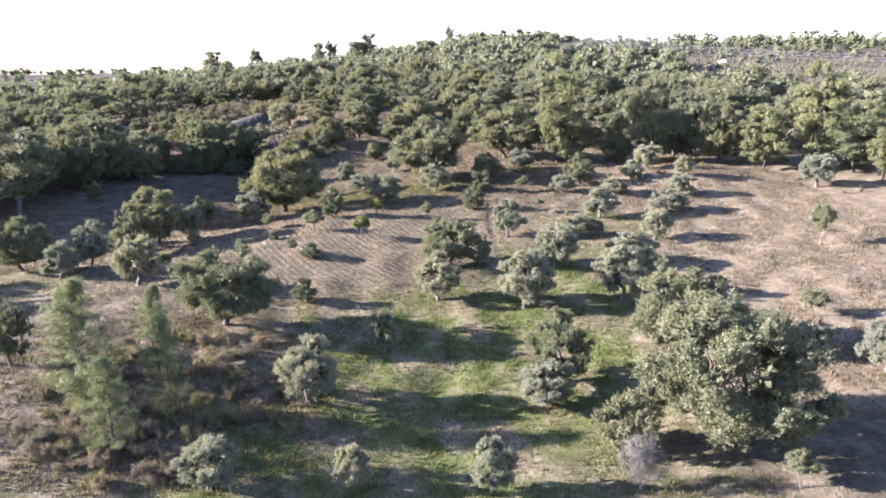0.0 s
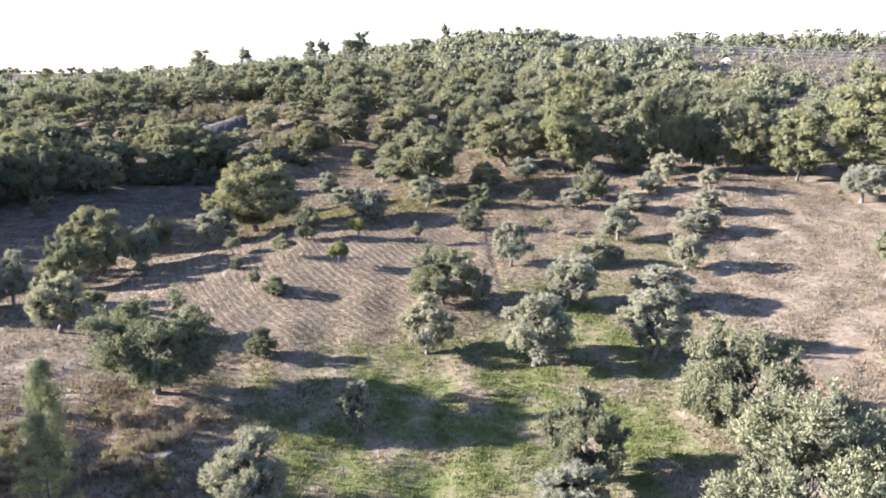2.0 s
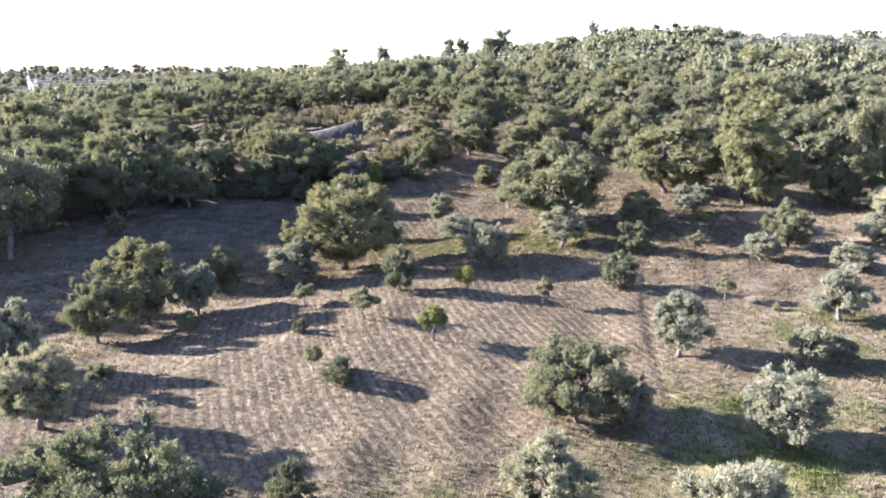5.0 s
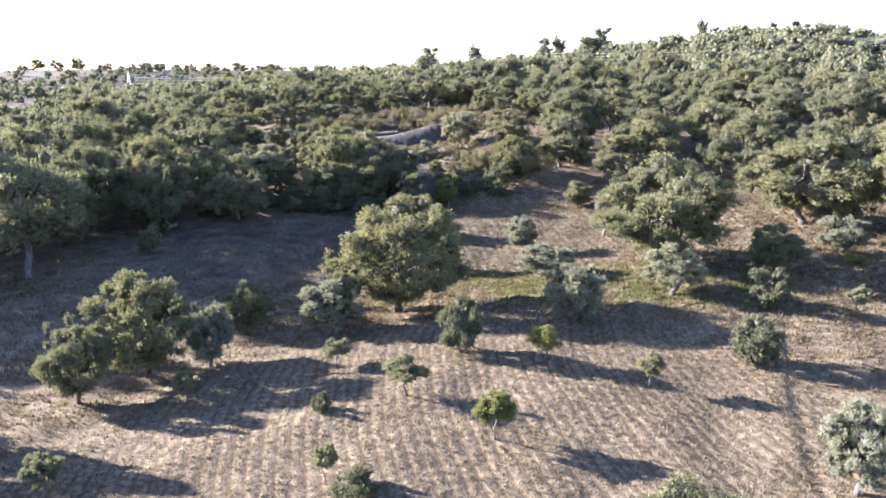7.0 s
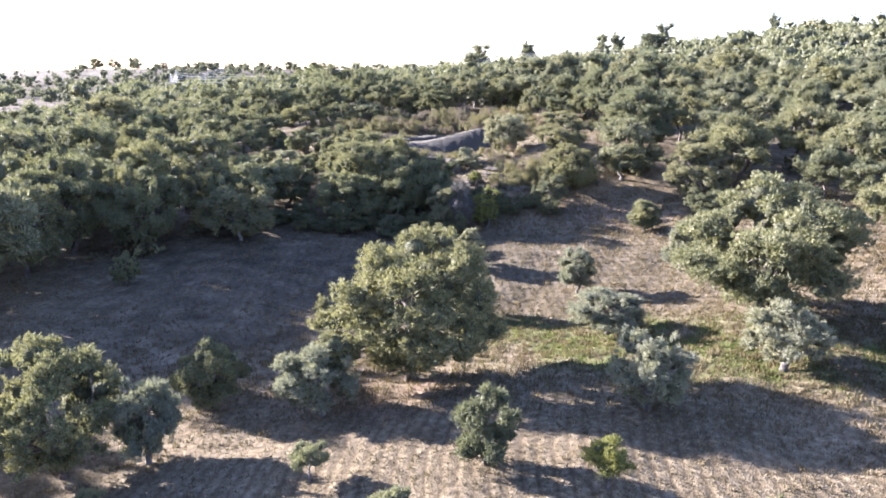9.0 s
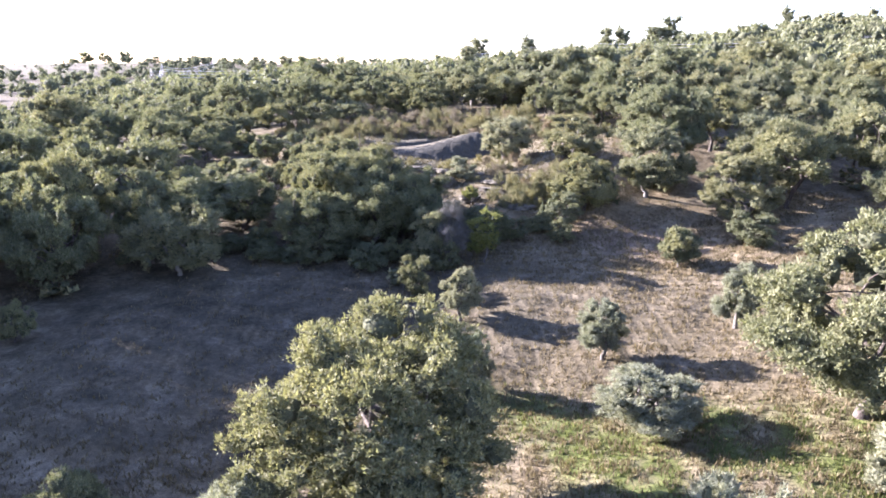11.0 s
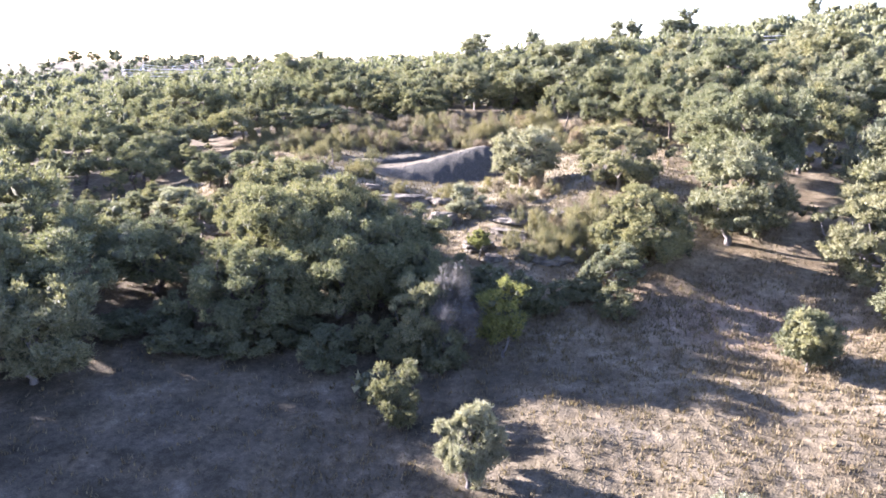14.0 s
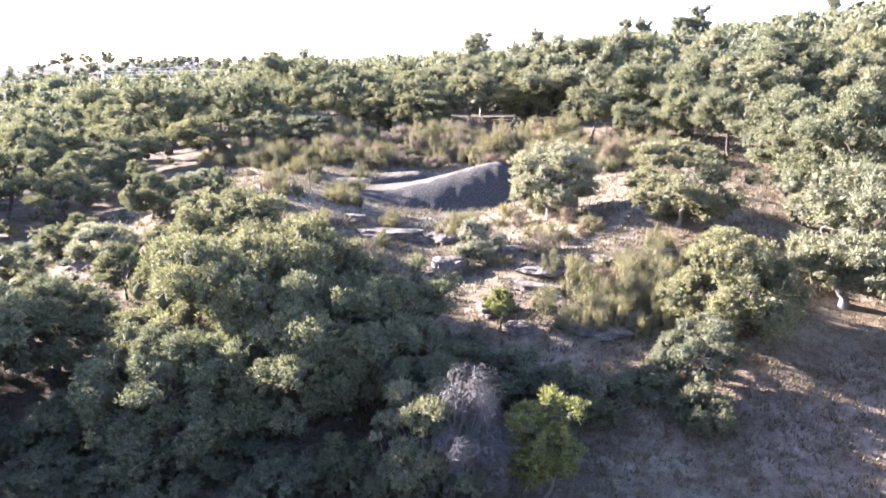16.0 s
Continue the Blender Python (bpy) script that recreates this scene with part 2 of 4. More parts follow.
def ground_material():
    m, nt, p = shader("meadow_ground")
    geo = nt.nodes.new("ShaderNodeNewGeometry")
    part = {}
    for k in ("green", "tilled", "earth", "wild", "pale", "furrow"):
        part[k] = nt.nodes.new("ShaderNodeAttribute")
        part[k].attribute_name = k
    tex = {}
    for k, s, d in (("broad", 0.09, 4.0), ("patch", 0.7, 5.0), ("clod", 1.3, 4.0), ("tuft", 3.2, 4.0), ("grain", 14.0, 3.0)):
        tex[k] = node(nt, "ShaderNodeTexNoise", Scale=s, Detail=d)
        nt.links.new(geo.outputs["Position"], tex[k].inputs["Vector"])
    straw = ramp(nt, tex["patch"].outputs[0], [(0.28, (0.127, 0.096, 0.053)), (0.5, (0.182, 0.144, 0.087)), (0.75, (0.255, 0.209, 0.133))])
    grass = ramp(nt, tex["patch"].outputs[0], [(0.25, (0.062, 0.076, 0.02)), (0.48, (0.104, 0.117, 0.034)), (0.72, (0.195, 0.168, 0.092))])
    soil = ramp(nt, tex["patch"].outputs[0], [(0.3, (0.162, 0.115, 0.072)), (0.7, (0.27, 0.203, 0.135))])
    till = ramp(nt, tex["tuft"].outputs[0], [(0.3, (0.136, 0.107, 0.063)), (0.7, (0.202, 0.163, 0.1))])
    turn = nt.nodes.new("ShaderNodeMath")
    turn.operation, turn.inputs[1].default_value = "MULTIPLY", 2 * math.pi
    nt.links.new(part["furrow"].outputs["Fac"], turn.inputs[0])
    wob = nt.nodes.new("ShaderNodeMath")
    wob.operation, wob.inputs[1].default_value = "MULTIPLY_ADD", 1.5
    nt.links.new(tex["clod"].outputs[0], wob.inputs[0])
    nt.links.new(turn.outputs[0], wob.inputs[2])
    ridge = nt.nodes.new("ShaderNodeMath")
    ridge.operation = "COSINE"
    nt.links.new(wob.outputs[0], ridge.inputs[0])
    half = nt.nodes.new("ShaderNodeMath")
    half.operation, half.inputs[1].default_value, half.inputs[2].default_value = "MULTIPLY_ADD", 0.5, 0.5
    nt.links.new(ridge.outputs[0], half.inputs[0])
    # Furrow troughs are coloured darker and ridges lighter, besides the bump.
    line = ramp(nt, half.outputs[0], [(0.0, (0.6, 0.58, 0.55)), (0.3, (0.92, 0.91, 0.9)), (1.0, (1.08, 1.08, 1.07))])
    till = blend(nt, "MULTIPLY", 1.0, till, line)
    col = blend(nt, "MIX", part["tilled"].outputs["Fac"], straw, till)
    col = blend(nt, "MIX", part["earth"].outputs["Fac"], col, soil)
    col = blend(nt, "MIX", part["green"].outputs["Fac"], col, grass)
    # Scrub colour, which also darkens the shaded hollow and the oak's foot.
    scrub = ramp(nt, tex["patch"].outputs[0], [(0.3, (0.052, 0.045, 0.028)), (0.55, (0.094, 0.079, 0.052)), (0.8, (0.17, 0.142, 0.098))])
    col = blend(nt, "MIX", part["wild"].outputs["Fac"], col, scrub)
    dry = ramp(nt, tex["patch"].outputs[0], [(0.28, (0.11, 0.094, 0.058)), (0.5, (0.158, 0.139, 0.088)), (0.75, (0.218, 0.194, 0.132))])
    col = blend(nt, "MIX", part["pale"].outputs["Fac"], col, dry)
    for k, lo, hi in (("broad", 0.84, 1.14), ("tuft", 0.72, 1.24), ("grain", 0.72, 1.26)):
        col = blend(nt, "MULTIPLY", 1.0, col, ramp(nt, tex[k].outputs[0], [(0.3, (lo, lo, lo)), (0.7, (hi, hi, hi))]))
    nt.links.new(col, p.inputs["Base Color"])
    p.inputs["Roughness"].default_value, p.inputs["Specular IOR Level"].default_value = 1.0, 0.1
    add = nt.nodes.new("ShaderNodeMath")
    add.operation = "ADD"
    nt.links.new(tex["tuft"].outputs[0], add.inputs[0])
    nt.links.new(tex["grain"].outputs[0], add.inputs[1])
    b = nt.nodes.new("ShaderNodeBump")
    b.inputs["Strength"].default_value, b.inputs["Distance"].default_value = 0.7, 0.12
    row = nt.nodes.new("ShaderNodeMath")
    row.operation = "MULTIPLY"
    nt.links.new(ridge.outputs[0], row.inputs[0])
    nt.links.new(part["tilled"].outputs["Fac"], row.inputs[1])
    rows = nt.nodes.new("ShaderNodeMath")
    rows.operation, rows.inputs[1].default_value = "MULTIPLY_ADD", 0.24
    nt.links.new(row.outputs[0], rows.inputs[0])
    nt.links.new(add.outputs[0], rows.inputs[2])
    nt.links.new(rows.outputs[0], b.inputs["Height"])
    nt.links.new(b.outputs[0], p.inputs["Normal"])
    return m


XS = steps([(-3000, -800, 130), (-800, -400, 20), (-400, -120, 14), (-120, -62, 2.5), (-62, -31, 0.8), (-31, 12, 0.2), (12, 60, 0.7), (60, 120, 2.5), (120, 400, 14), (400, 3001, 130)])
YS = steps([(-600, 0, 60), (0, 20, 4), (20, 58, 0.7), (58, 112, 0.42), (112, 160, 0.7), (160, 240, 2.5), (240, 500, 10), (500, 1000, 25), (1000, 4001, 150)])
me, gx, gy = grid_mesh("ground", XS, YS, lambda x, y: ground_z(x, y) + relief(x, y))
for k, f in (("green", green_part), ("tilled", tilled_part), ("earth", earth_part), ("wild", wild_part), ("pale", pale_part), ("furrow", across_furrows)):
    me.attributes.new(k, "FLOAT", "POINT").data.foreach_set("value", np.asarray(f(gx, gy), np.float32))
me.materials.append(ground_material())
ground = tagged(new("ground", me), "rolling dry straw-coloured field with green grass patches and tilled furrows", "ground", kind="structure")


# ---- parts of trees ----
def part(name, me, material, parent, label=""):
    ob = new(name, me)
    me.materials.append(material)
    ob.parent = parent
    return tagged(ob, label)


def unit(v):
    return v / (np.linalg.norm(v, axis=1)[:, None] + 1e-9)


def leaf_mesh(name, blobs, per_blob, length, width, r, shell=0.35, lift=0.0, heart=None, rise=0.0):
    """Many small pointed leaves round tufts (x, y, z, radius, height)."""
    v = leaf_points(np.asarray(blobs, float), per_blob, length, width, r, shell, lift, heart, rise)
    me = bpy.data.meshes.new(name)
    fill(me, v, np.arange(len(v)).reshape(-1, 3))
    return me


def leaf_points(blobs, per_blob, length, width, r, shell, lift, heart, rise):
    n = len(blobs) * per_blob
    k = np.repeat(np.arange(len(blobs)), per_blob)
    way = r.normal(size=(n, 3))
    way /= np.linalg.norm(way, axis=1)[:, None]
    far = shell + (1 - shell) * r.uniform(size=(n, 1)) ** 0.5
    mid = blobs[k, :3] + way * far * blobs[k][:, [3, 3, 4]]
    nor = way * 0.55 + r.normal(size=(n, 3)) * 0.25 + np.array([0, 0, lift])
    if heart is not None:
        out = mid - np.array(heart)
        nor += 0.5 * out / (np.linalg.norm(out, axis=1)[:, None] + 1e-9)
    nor /= np.linalg.norm(nor, axis=1)[:, None]
    t = np.cross(nor, r.normal(size=(n, 3)))
    t = unit(unit(t) + way * rise * 0.35 + (0, 0, rise))
    b = unit(np.cross(nor, t))
    s = r.uniform(0.65, 1.35, (n, 1))
    foot = mid - t * s * length / 2
    return np.stack([foot - b * s * width / 2, foot + b * s * width / 2, mid + t * s * length / 2], 1).reshape(-1, 3)


def tubes_mesh(name, lines, sides=6):
    """Tapered limbs: lines of (x, y, z, radius)."""
    V, Q, at = [], [], 0
    ring = np.array([(math.cos(2 * math.pi * k / sides), math.sin(2 * math.pi * k / sides)) for k in range(sides)])
    for line in lines:
        P = np.asarray(line, float)
        for i, p in enumerate(P):
            d = P[min(i + 1, len(P) - 1), :3] - P[max(i - 1, 0), :3]
            d /= np.linalg.norm(d) + 1e-9
            u = np.cross(d, (0.3, 0.9, 0.1))
            u /= np.linalg.norm(u)
            w = np.cross(d, u)
            V.append(p[:3] + (ring[:, :1] * u + ring[:, 1:] * w) * p[3])
        for i in range(len(P) - 1):
            for k in range(sides):
                a0, a1 = at + i * sides + k, at + i * sides + (k + 1) % sides
                Q.append((a0, a1, a1 + sides, a0 + sides))
        at += sides * len(P)
    me = bpy.data.meshes.new(name)
    fill(me, np.concatenate(V), np.array(Q))
    me.polygons.foreach_set("use_smooth", np.ones(len(Q), bool))
    return me


def limb(p, q, r0, r1, r, bend=0.12, n=5):
    """A crooked limb from p to q."""
    p, q = np.asarray(p, float), np.asarray(q, float)
    size = np.linalg.norm(q - p)
    off = r.normal(size=3) * bend * size
    out = []
    for i in range(n + 1):
        u = i / n
        c = p + (q - p) * u + off * math.sin(math.pi * u) + r.normal(size=3) * bend * 0.25 * size * (0 < i < n)
        out.append((*c, r0 + (r1 - r0) * u))
    return out


def crown_tufts(r, wide, tall, low, count, size, lump=0.2, thick=0.3, bare=0.35):
    """Lumps in the outer shell of a domed, uneven crown."""
    belt = low + (tall - low) * 0.38
    ox = r.uniform(0, 50)
    outer = []
    while len(outer) < count:
        d = Vector(r.normal(size=3)).normalized()
        if d.z < -0.25 and low > 0 and r.uniform() < bare:
            continue
        m = 1 + lump * (noise.noise(d * 2.1 + Vector((ox, 0, 0))) * 1.3 + noise.noise(d * 4.6 + Vector((0, ox, 0))) * 0.7)
        f = 1 - thick * r.uniform() ** 1.4
        up = tall - belt if d.z > 0 else belt - low
        flat = max(0.0, wide / 2 - size * 0.8)
        p = (d.x * flat * m * f, d.y * flat * m * f, belt + d.z * (up - size * 0.7) * m * f, size * (0.45 + 0.95 * r.uniform() ** 1.5), size * (0.4 + 0.6 * r.uniform()))
        outer.append(p)
    return outer


BALLS = {}


def ball(level):
    """Directions and triangles of an even ball."""
    if level not in BALLS:
        bm = bmesh.new()
        bmesh.ops.create_icosphere(bm, subdivisions=level, radius=1)
        BALLS[level] = np.array([v.co[:] for v in bm.verts]), np.array([[v.index for v in f.verts] for f in bm.faces])
        bm.free()
    return BALLS[level]


def crown_mesh(name, lumps, heart, level, leaf, cover, r, tuft=0.45, wild=0.4):
    """Foliage in separate clumps: each has a solid core coloured dark to pass for shaded depth, sprays standing out
    from it and leaves round every spray.
    """
    way, tri = ball(level)
    core = 0.7 if leaf[0] > 0.5 else 0.62
    c = np.asarray(lumps, float)
    rad = c[:, [3, 3, 4]]
    out = unit(c[:, :3] - np.asarray(heart)) * (1, 1, 0.7) + (0, 0, 0.35)
    V = c[:, None, :3] - out[:, None, :] * 0.18 * c[:, None, 3:4] + way[None] * rad[:, None, :] * core * r.uniform(0.8, 1.2, (len(c), len(way), 1))
    V = V.reshape(-1, 3)
    F = (tri[None] + np.arange(len(c))[:, None, None] * len(way)).reshape(-1, 3)
    area = 4 * math.pi * c[:, 3] * (2 * c[:, 3] + c[:, 4]) / 3
    per = np.maximum(3, (area * 0.8 / (math.pi * (0.42 * tuft) ** 2)).astype(int))
    k = np.repeat(np.arange(len(c)), per)
    spray = unit(unit(r.normal(size=(len(k), 3))) + out[k] * 0.75)
    root = c[k, :3] + spray * rad[k] * r.uniform(0.4, 1.18, (len(k), 1))
    reach = tuft * r.uniform(0.3, 0.75, (len(k), 1))
    n = int(area.sum() * 0.75 * cover / (leaf[0] * leaf[1] / 2))
    j = r.randint(len(k), size=n)
    off = unit(r.normal(size=(n, 3)))
    mid = root[j] + off * r.uniform(size=(n, 1)) ** 0.6 * reach[j] * (1, 1, 0.8)
    u = unit(spray[j] * 0.45 + off * 0.8 + r.normal(size=(n, 3)) * wild + (0, 0, 0.42))
    face = spray[j] * 0.7 + off * 0.3 + r.normal(size=(n, 3)) * wild * 0.8 + (0, 0, 0.25)
    face = unit(face - u * (face * u).sum(1)[:, None])
    w = np.cross(face, u)
    g = r.uniform(0.55, 1.4, (n, 1))
    foot = mid - u * g * leaf[0] / 2
    leaves = np.stack([foot - w * g * leaf[1] / 2, foot + w * g * leaf[1] / 2, mid + u * g * leaf[0] / 2], 1).reshape(-1, 3)
    V[:, 2], leaves[:, 2] = np.maximum(V[:, 2], 0.06), np.maximum(leaves[:, 2], 0.03)
    me = bpy.data.meshes.new(name)
    fill(me, np.concatenate([V, leaves]), np.concatenate([F, len(V) + np.arange(3 * n).reshape(-1, 3)]))
    inner = np.arange(len(F) + n) < len(F)
    me.polygons.foreach_set("use_smooth", inner)
    me.polygons.foreach_set("material_index", inner.astype(np.int32))
    return me


def stem(name, label, category, group):
    e = new(name)
    return tagged(e, label, category, group)


def broadleaf(name, label, r, wide, tall, low, count, size, twig, leaf, leafmat, barkmat, girth, forks=4, group="", lean=0.1, lump=0.2, thick=0.3, bole=None, split=True, airy=False):
    """twig: (fineness of the mass, how far leaves cover it, size of a tuft)."""
    root = stem(name, label, "tree", group)
    tufts = crown_tufts(r, wide, tall, low, count, size, lump, thick)
    bole = bole or low * 1.3
    heart = np.array((0, 0, low + (tall - low) * 0.3))
    fork = np.array([r.normal() * lean * bole, r.normal() * lean * bole, bole * r.uniform(0.8, 1.1)])
    trunk = [[(0, 0, -0.3, girth * 1.5), (0, 0, 0.05, girth * 1.25)] + limb((0, 0, 0.3 * min(1, bole)), fork, girth, girth * 0.75, r, 0.1, 4)]
    arms = []
    for k in range(forks):
        ends = tufts[k::forks]
        c = np.array(ends[0][:3]) * (1, 1, 0.8) + (0, 0, 0.2 * tall)
        knee = fork + (c - fork) * 0.5
        arm = [limb(fork, knee, girth * 0.62, girth * 0.36, r, 0.14, 4)]
        for q in sorted(ends, key=lambda q: np.linalg.norm(np.array(q[:3]) - c))[:10:2 if split else 6]:
            arm.append(limb(knee, q[:3], girth * 0.3, girth * 0.07, r, 0.15, 3 if split else 2))
        arms.append(arm)
    if not split:
        trunk += [line for arm in arms for line in arm]
    part("trunk", tubes_mesh("trunk", trunk, 7 if split else 3), barkmat, root)
    for arm in arms if split else []:
        part("limb", tubes_mesh("limb", arm, 5), barkmat, root)
    if airy:
        crown = leaf_mesh("crown", tufts, twig[2], leaf[0], leaf[1], r, heart=heart)
    else:
        crown = crown_mesh("crown", tufts, heart, twig[0], leaf, twig[1], r, tuft=twig[2])
    part("crown", crown, leafmat, root)
    crown.materials.append(CLUMP_SHADE)
    return root


def conifer(name, label, r, wide, tall, low, whorls, needles, leaf, group="", leafmat=None):
    root = stem(name, label, "tree", group)
    top = (r.normal() * 0.15, r.normal() * 0.15, tall * 0.97)
    lines = [[(0, 0, -0.3, tall * 0.024)] + limb((0, 0, 0.1), top, tall * 0.018, 0.02, r, 0.02, 7)]
    tufts = []
    for k in range(whorls):
        u = k / (whorls - 1)
        z = low + (tall - low) * u * 0.96
        reach = wide / 2 * (1 - u) ** 0.7 * (0.6 + 0.4 * min(1, u * 4)) + 0.25
        for j in range(r.randint(5, 8)):
            ang = r.uniform(0, 6.28)
            L = reach * r.uniform(0.6, 1.1)
            tip = np.array([math.cos(ang) * L, math.sin(ang) * L, z + L * r.uniform(0.05, 0.5)])
            lines.append(limb((0, 0, z), tip, 0.035 * tall / 8, 0.008, r, 0.06, 3))
            for f in (0.4, 0.6, 0.8, 1.0):
                q = np.array([0, 0, z]) * (1 - f) + tip * f
                tufts.append((q[0] + r.normal() * 0.12, q[1] + r.normal() * 0.12, q[2] + 0.1 + r.normal() * 0.1, wide * 0.07 * r.uniform(0.6, 1.4), wide * 0.055))
    part("trunk", tubes_mesh("trunk", lines, 5), BARK, root)
    part("crown", leaf_mesh("crown", tufts, needles, leaf[0], leaf[1], r, shell=0.2), leafmat or NEEDLE, root)
    return root


def bush(name, label, r, wide, tall, count, size, twig, leaf, mat, group="", barkmat=None, airy=False):
    root = stem(name, label, "shrub", group)
    lumps = crown_tufts(r, wide, tall, 0.0, count, size, 0.3)
    heart = np.array((0, 0, 0.1))
    part("stem", tubes_mesh("stem", [limb((0, 0, -0.1), q[:3], 0.04, 0.012, r, 0.1, 2) for q in lumps[:6]], 3), barkmat or BARK, root)
    if airy:
        foliage = leaf_mesh("foliage", lumps, twig[2], leaf[0], leaf[1], r, lift=0.3, heart=heart, rise=1.6)
    else:
        foliage = crown_mesh("foliage", lumps, heart, twig[0], leaf, twig[1], r, tuft=twig[2])
    part("foliage", foliage, mat, root)
    foliage.materials.append(CLUMP_SHADE)
    return root


# each kind: several differently grown trees, with the size at which each was grown
rs = np.random.RandomState
KINDS = {}


def kind(key, width, height, roots):
    KINDS[key] = (width, height, roots)
    for o in roots:
        o.matrix_world = Matrix.Translation((0, 0, -500))


kind("oak", 9.6, 7.6, [broadleaf("oak_tree", "large evergreen oak with a dense dark green crown", rs(10 + k), 9.6, 7.6, 0.7, 112, 0.9, (1, 0.75, 0.42), (0.148, 0.07), OAK, BARK, 0.26, 5, "oaks of the grove", 0.35, 0.26, 0.45, bole=1.7) for k in range(5)])
kind("fine_oak", 9.6, 7.6, [broadleaf("oak_tree", "large spreading evergreen oak with a thick grey-green crown", rs(20 + k), 9.6, 7.6, 0.6, 132, 0.88, (1, 0.8, 0.38), (0.132, 0.064), OAK, BARK, 0.26, 5, "large oaks below the terrace", 0.35, 0.26, 0.45, bole=1.7) for k in range(4)])
kind("wood", 8.2, 7.0, [broadleaf("oak_tree", "evergreen oak in the dense wood beside the clearing", rs(30 + k), 8.2, 7.0, 1.7, 52, 0.92, (1, 0.62, 0.5), (0.19, 0.062), OAK, BARK, 0.2, 4, "oaks of the wood", 0.25, 0.36, 0.4, bole=2.4, split=False) for k in range(6)])
kind("grey_wood", 7.0, 6.4, [broadleaf("oak_tree", "pale grey-green tree in the wood beside the clearing", rs(40 + k), 7.0, 6.4, 1.4, 48, 0.82, (1, 0.62, 0.45), (0.18, 0.055), GUM, PALE_BARK, 0.17, 4, "pale trees of the wood", 0.25, 0.4, 0.45, bole=2.1, split=False) for k in range(4)])
kind("grey_oak", 7.0, 6.0, [broadleaf("oak_tree", "pale grey-green tree leafy almost to the ground", rs(45 + k), 7.0, 6.0, 0.3, 80, 0.72, (1, 0.75, 0.38), (0.19, 0.05), GUM, PALE_BARK, 0.16, 5, "pale trees of the wood", 0.25, 0.32, 0.5, bole=1.5) for k in range(3)])
kind("far_oak", 8.0, 7.0, [broadleaf("oak_tree", "", rs(150 + k), 8.0, 7.0, 1.7, 24, 1.2, (1, 0.24, 0.8), (0.42, 0.22), OAK, BARK, 0.2, 3, "", 0.2, 0.32, bole=1.8, split=False) for k in range(5)])
kind("hill_oak", 8.0, 7.0, [broadleaf("oak_tree", "", rs(160 + k), 8.0, 7.0, 0.0, 15, 1.65, (1, 0.15, 1.0), (0.72, 0.42), OAK, BARK, 0.2, 2, "", 0.2, 0.3, bole=1.8, split=False) for k in range(5)])
kind("distant_oak", 8.0, 7.0, [broadleaf("oak_tree", "", rs(155 + k), 8.0, 7.0, 0.0, 15, 1.65, (1, 0.15, 1.2), (0.7, 0.52), OAK, BARK, 0.2, 2, "", 0.2, 0.3, bole=1.8, split=False) for k in range(5)])
kind("hill_gum", 7.0, 14.0, [broadleaf("eucalyptus_tree", "", rs(165 + k), 7.0, 14.0, 0.0, 18, 1.7, (1, 0.15, 1.2), (1.0, 0.8), GUM, PALE_BARK, 0.2, 2, "", 0.1, 0.45, split=False) for k in range(4)])
kind("hill_scrub", 3.0, 2.0, [bush("shrub", "", rs(170 + k), 3.0, 2.0, 5, 0.7, (1, 0.18, 0.6), (0.55, 0.42), SCRUB) for k in range(3)])
kind("olive", 4.1, 3.8, [broadleaf("olive_tree", "grey-green olive tree with a gnarled pale trunk", rs(50 + k), 4.1, 3.8, 0.4, 76, 0.48, (1, 0.95, 0.3), (0.15, 0.032), OLIVE, OLD_BARK, 0.16, 4, "olive trees of the grove", 0.35, 0.2, 0.45, bole=1.1) for k in range(6)])
kind("young", 2.0, 2.2, [broadleaf("young_tree", "small young tree with a thin trunk and round crown", rs(70 + k), 2.0, 2.2, 0.75, 34, 0.3, (1, 1.1, 0.2), (0.085, 0.024), YOUNG, OLD_BARK, 0.045, 3, "young trees in the field", 0.12, 0.2, 0.5, bole=1.0) for k in range(4)])
kind("yellow", 2.0, 2.4, [broadleaf("young_tree", "young tree with a bright yellow-green crown", rs(80 + k), 2.0, 2.4, 0.8, 36, 0.3, (1, 1.1, 0.2), (0.09, 0.028), FRESH, OLD_BARK, 0.05, 3, "yellow-green young trees", 0.12, 0.35, 0.6, bole=1.1) for k in range(3)])
kind("fresh", 2.8, 4.6, [broadleaf("young_tree", "slender young tree with bright yellow-green leaves", rs(85), 2.8, 4.6, 0.4, 46, 0.42, (1, 0.9, 0.32), (0.13, 0.045), FRESH, OLD_BARK, 0.07, 3, "yellow-green young trees", 0.12, 0.4, 0.6, bole=1.4)])
kind("pine", 4.2, 7.5, [conifer("pine_tree", "light green pine with airy whorled branches", rs(90 + k), 5.0, 7.6, 0.3, 15, 60, (0.3, 0.024), "pines") for k in range(3)])
kind("tall_pine", 7.0, 12.0, [broadleaf("pine_tree", "tall pine with a full light green crown", rs(95 + k), 7.0, 12.0, 0.8, 90, 0.85, (1, 0.6, 0.45), (0.3, 0.05), NEEDLE, BARK, 0.2, 4, "pines", 0.05, 0.4, 0.55, bole=3.0, split=False) for k in range(3)])
kind("shrub", 3.0, 2.7, [bush("shrub", "dense dark green rounded shrub", rs(100 + k), 3.0, 2.7, 40, 0.42, (1, 0.85, 0.28), (0.15, 0.042), SCRUB, "shrubs") for k in range(3)])
kind("dusk", 3.0, 2.7, [bush("shrub", "grey-green olive shrub growing from the ground", rs(105 + k), 3.0, 2.7, 40, 0.42, (1, 0.85, 0.28), (0.16, 0.034), OLIVE, "olive shrubs", OLD_BARK) for k in range(3)])
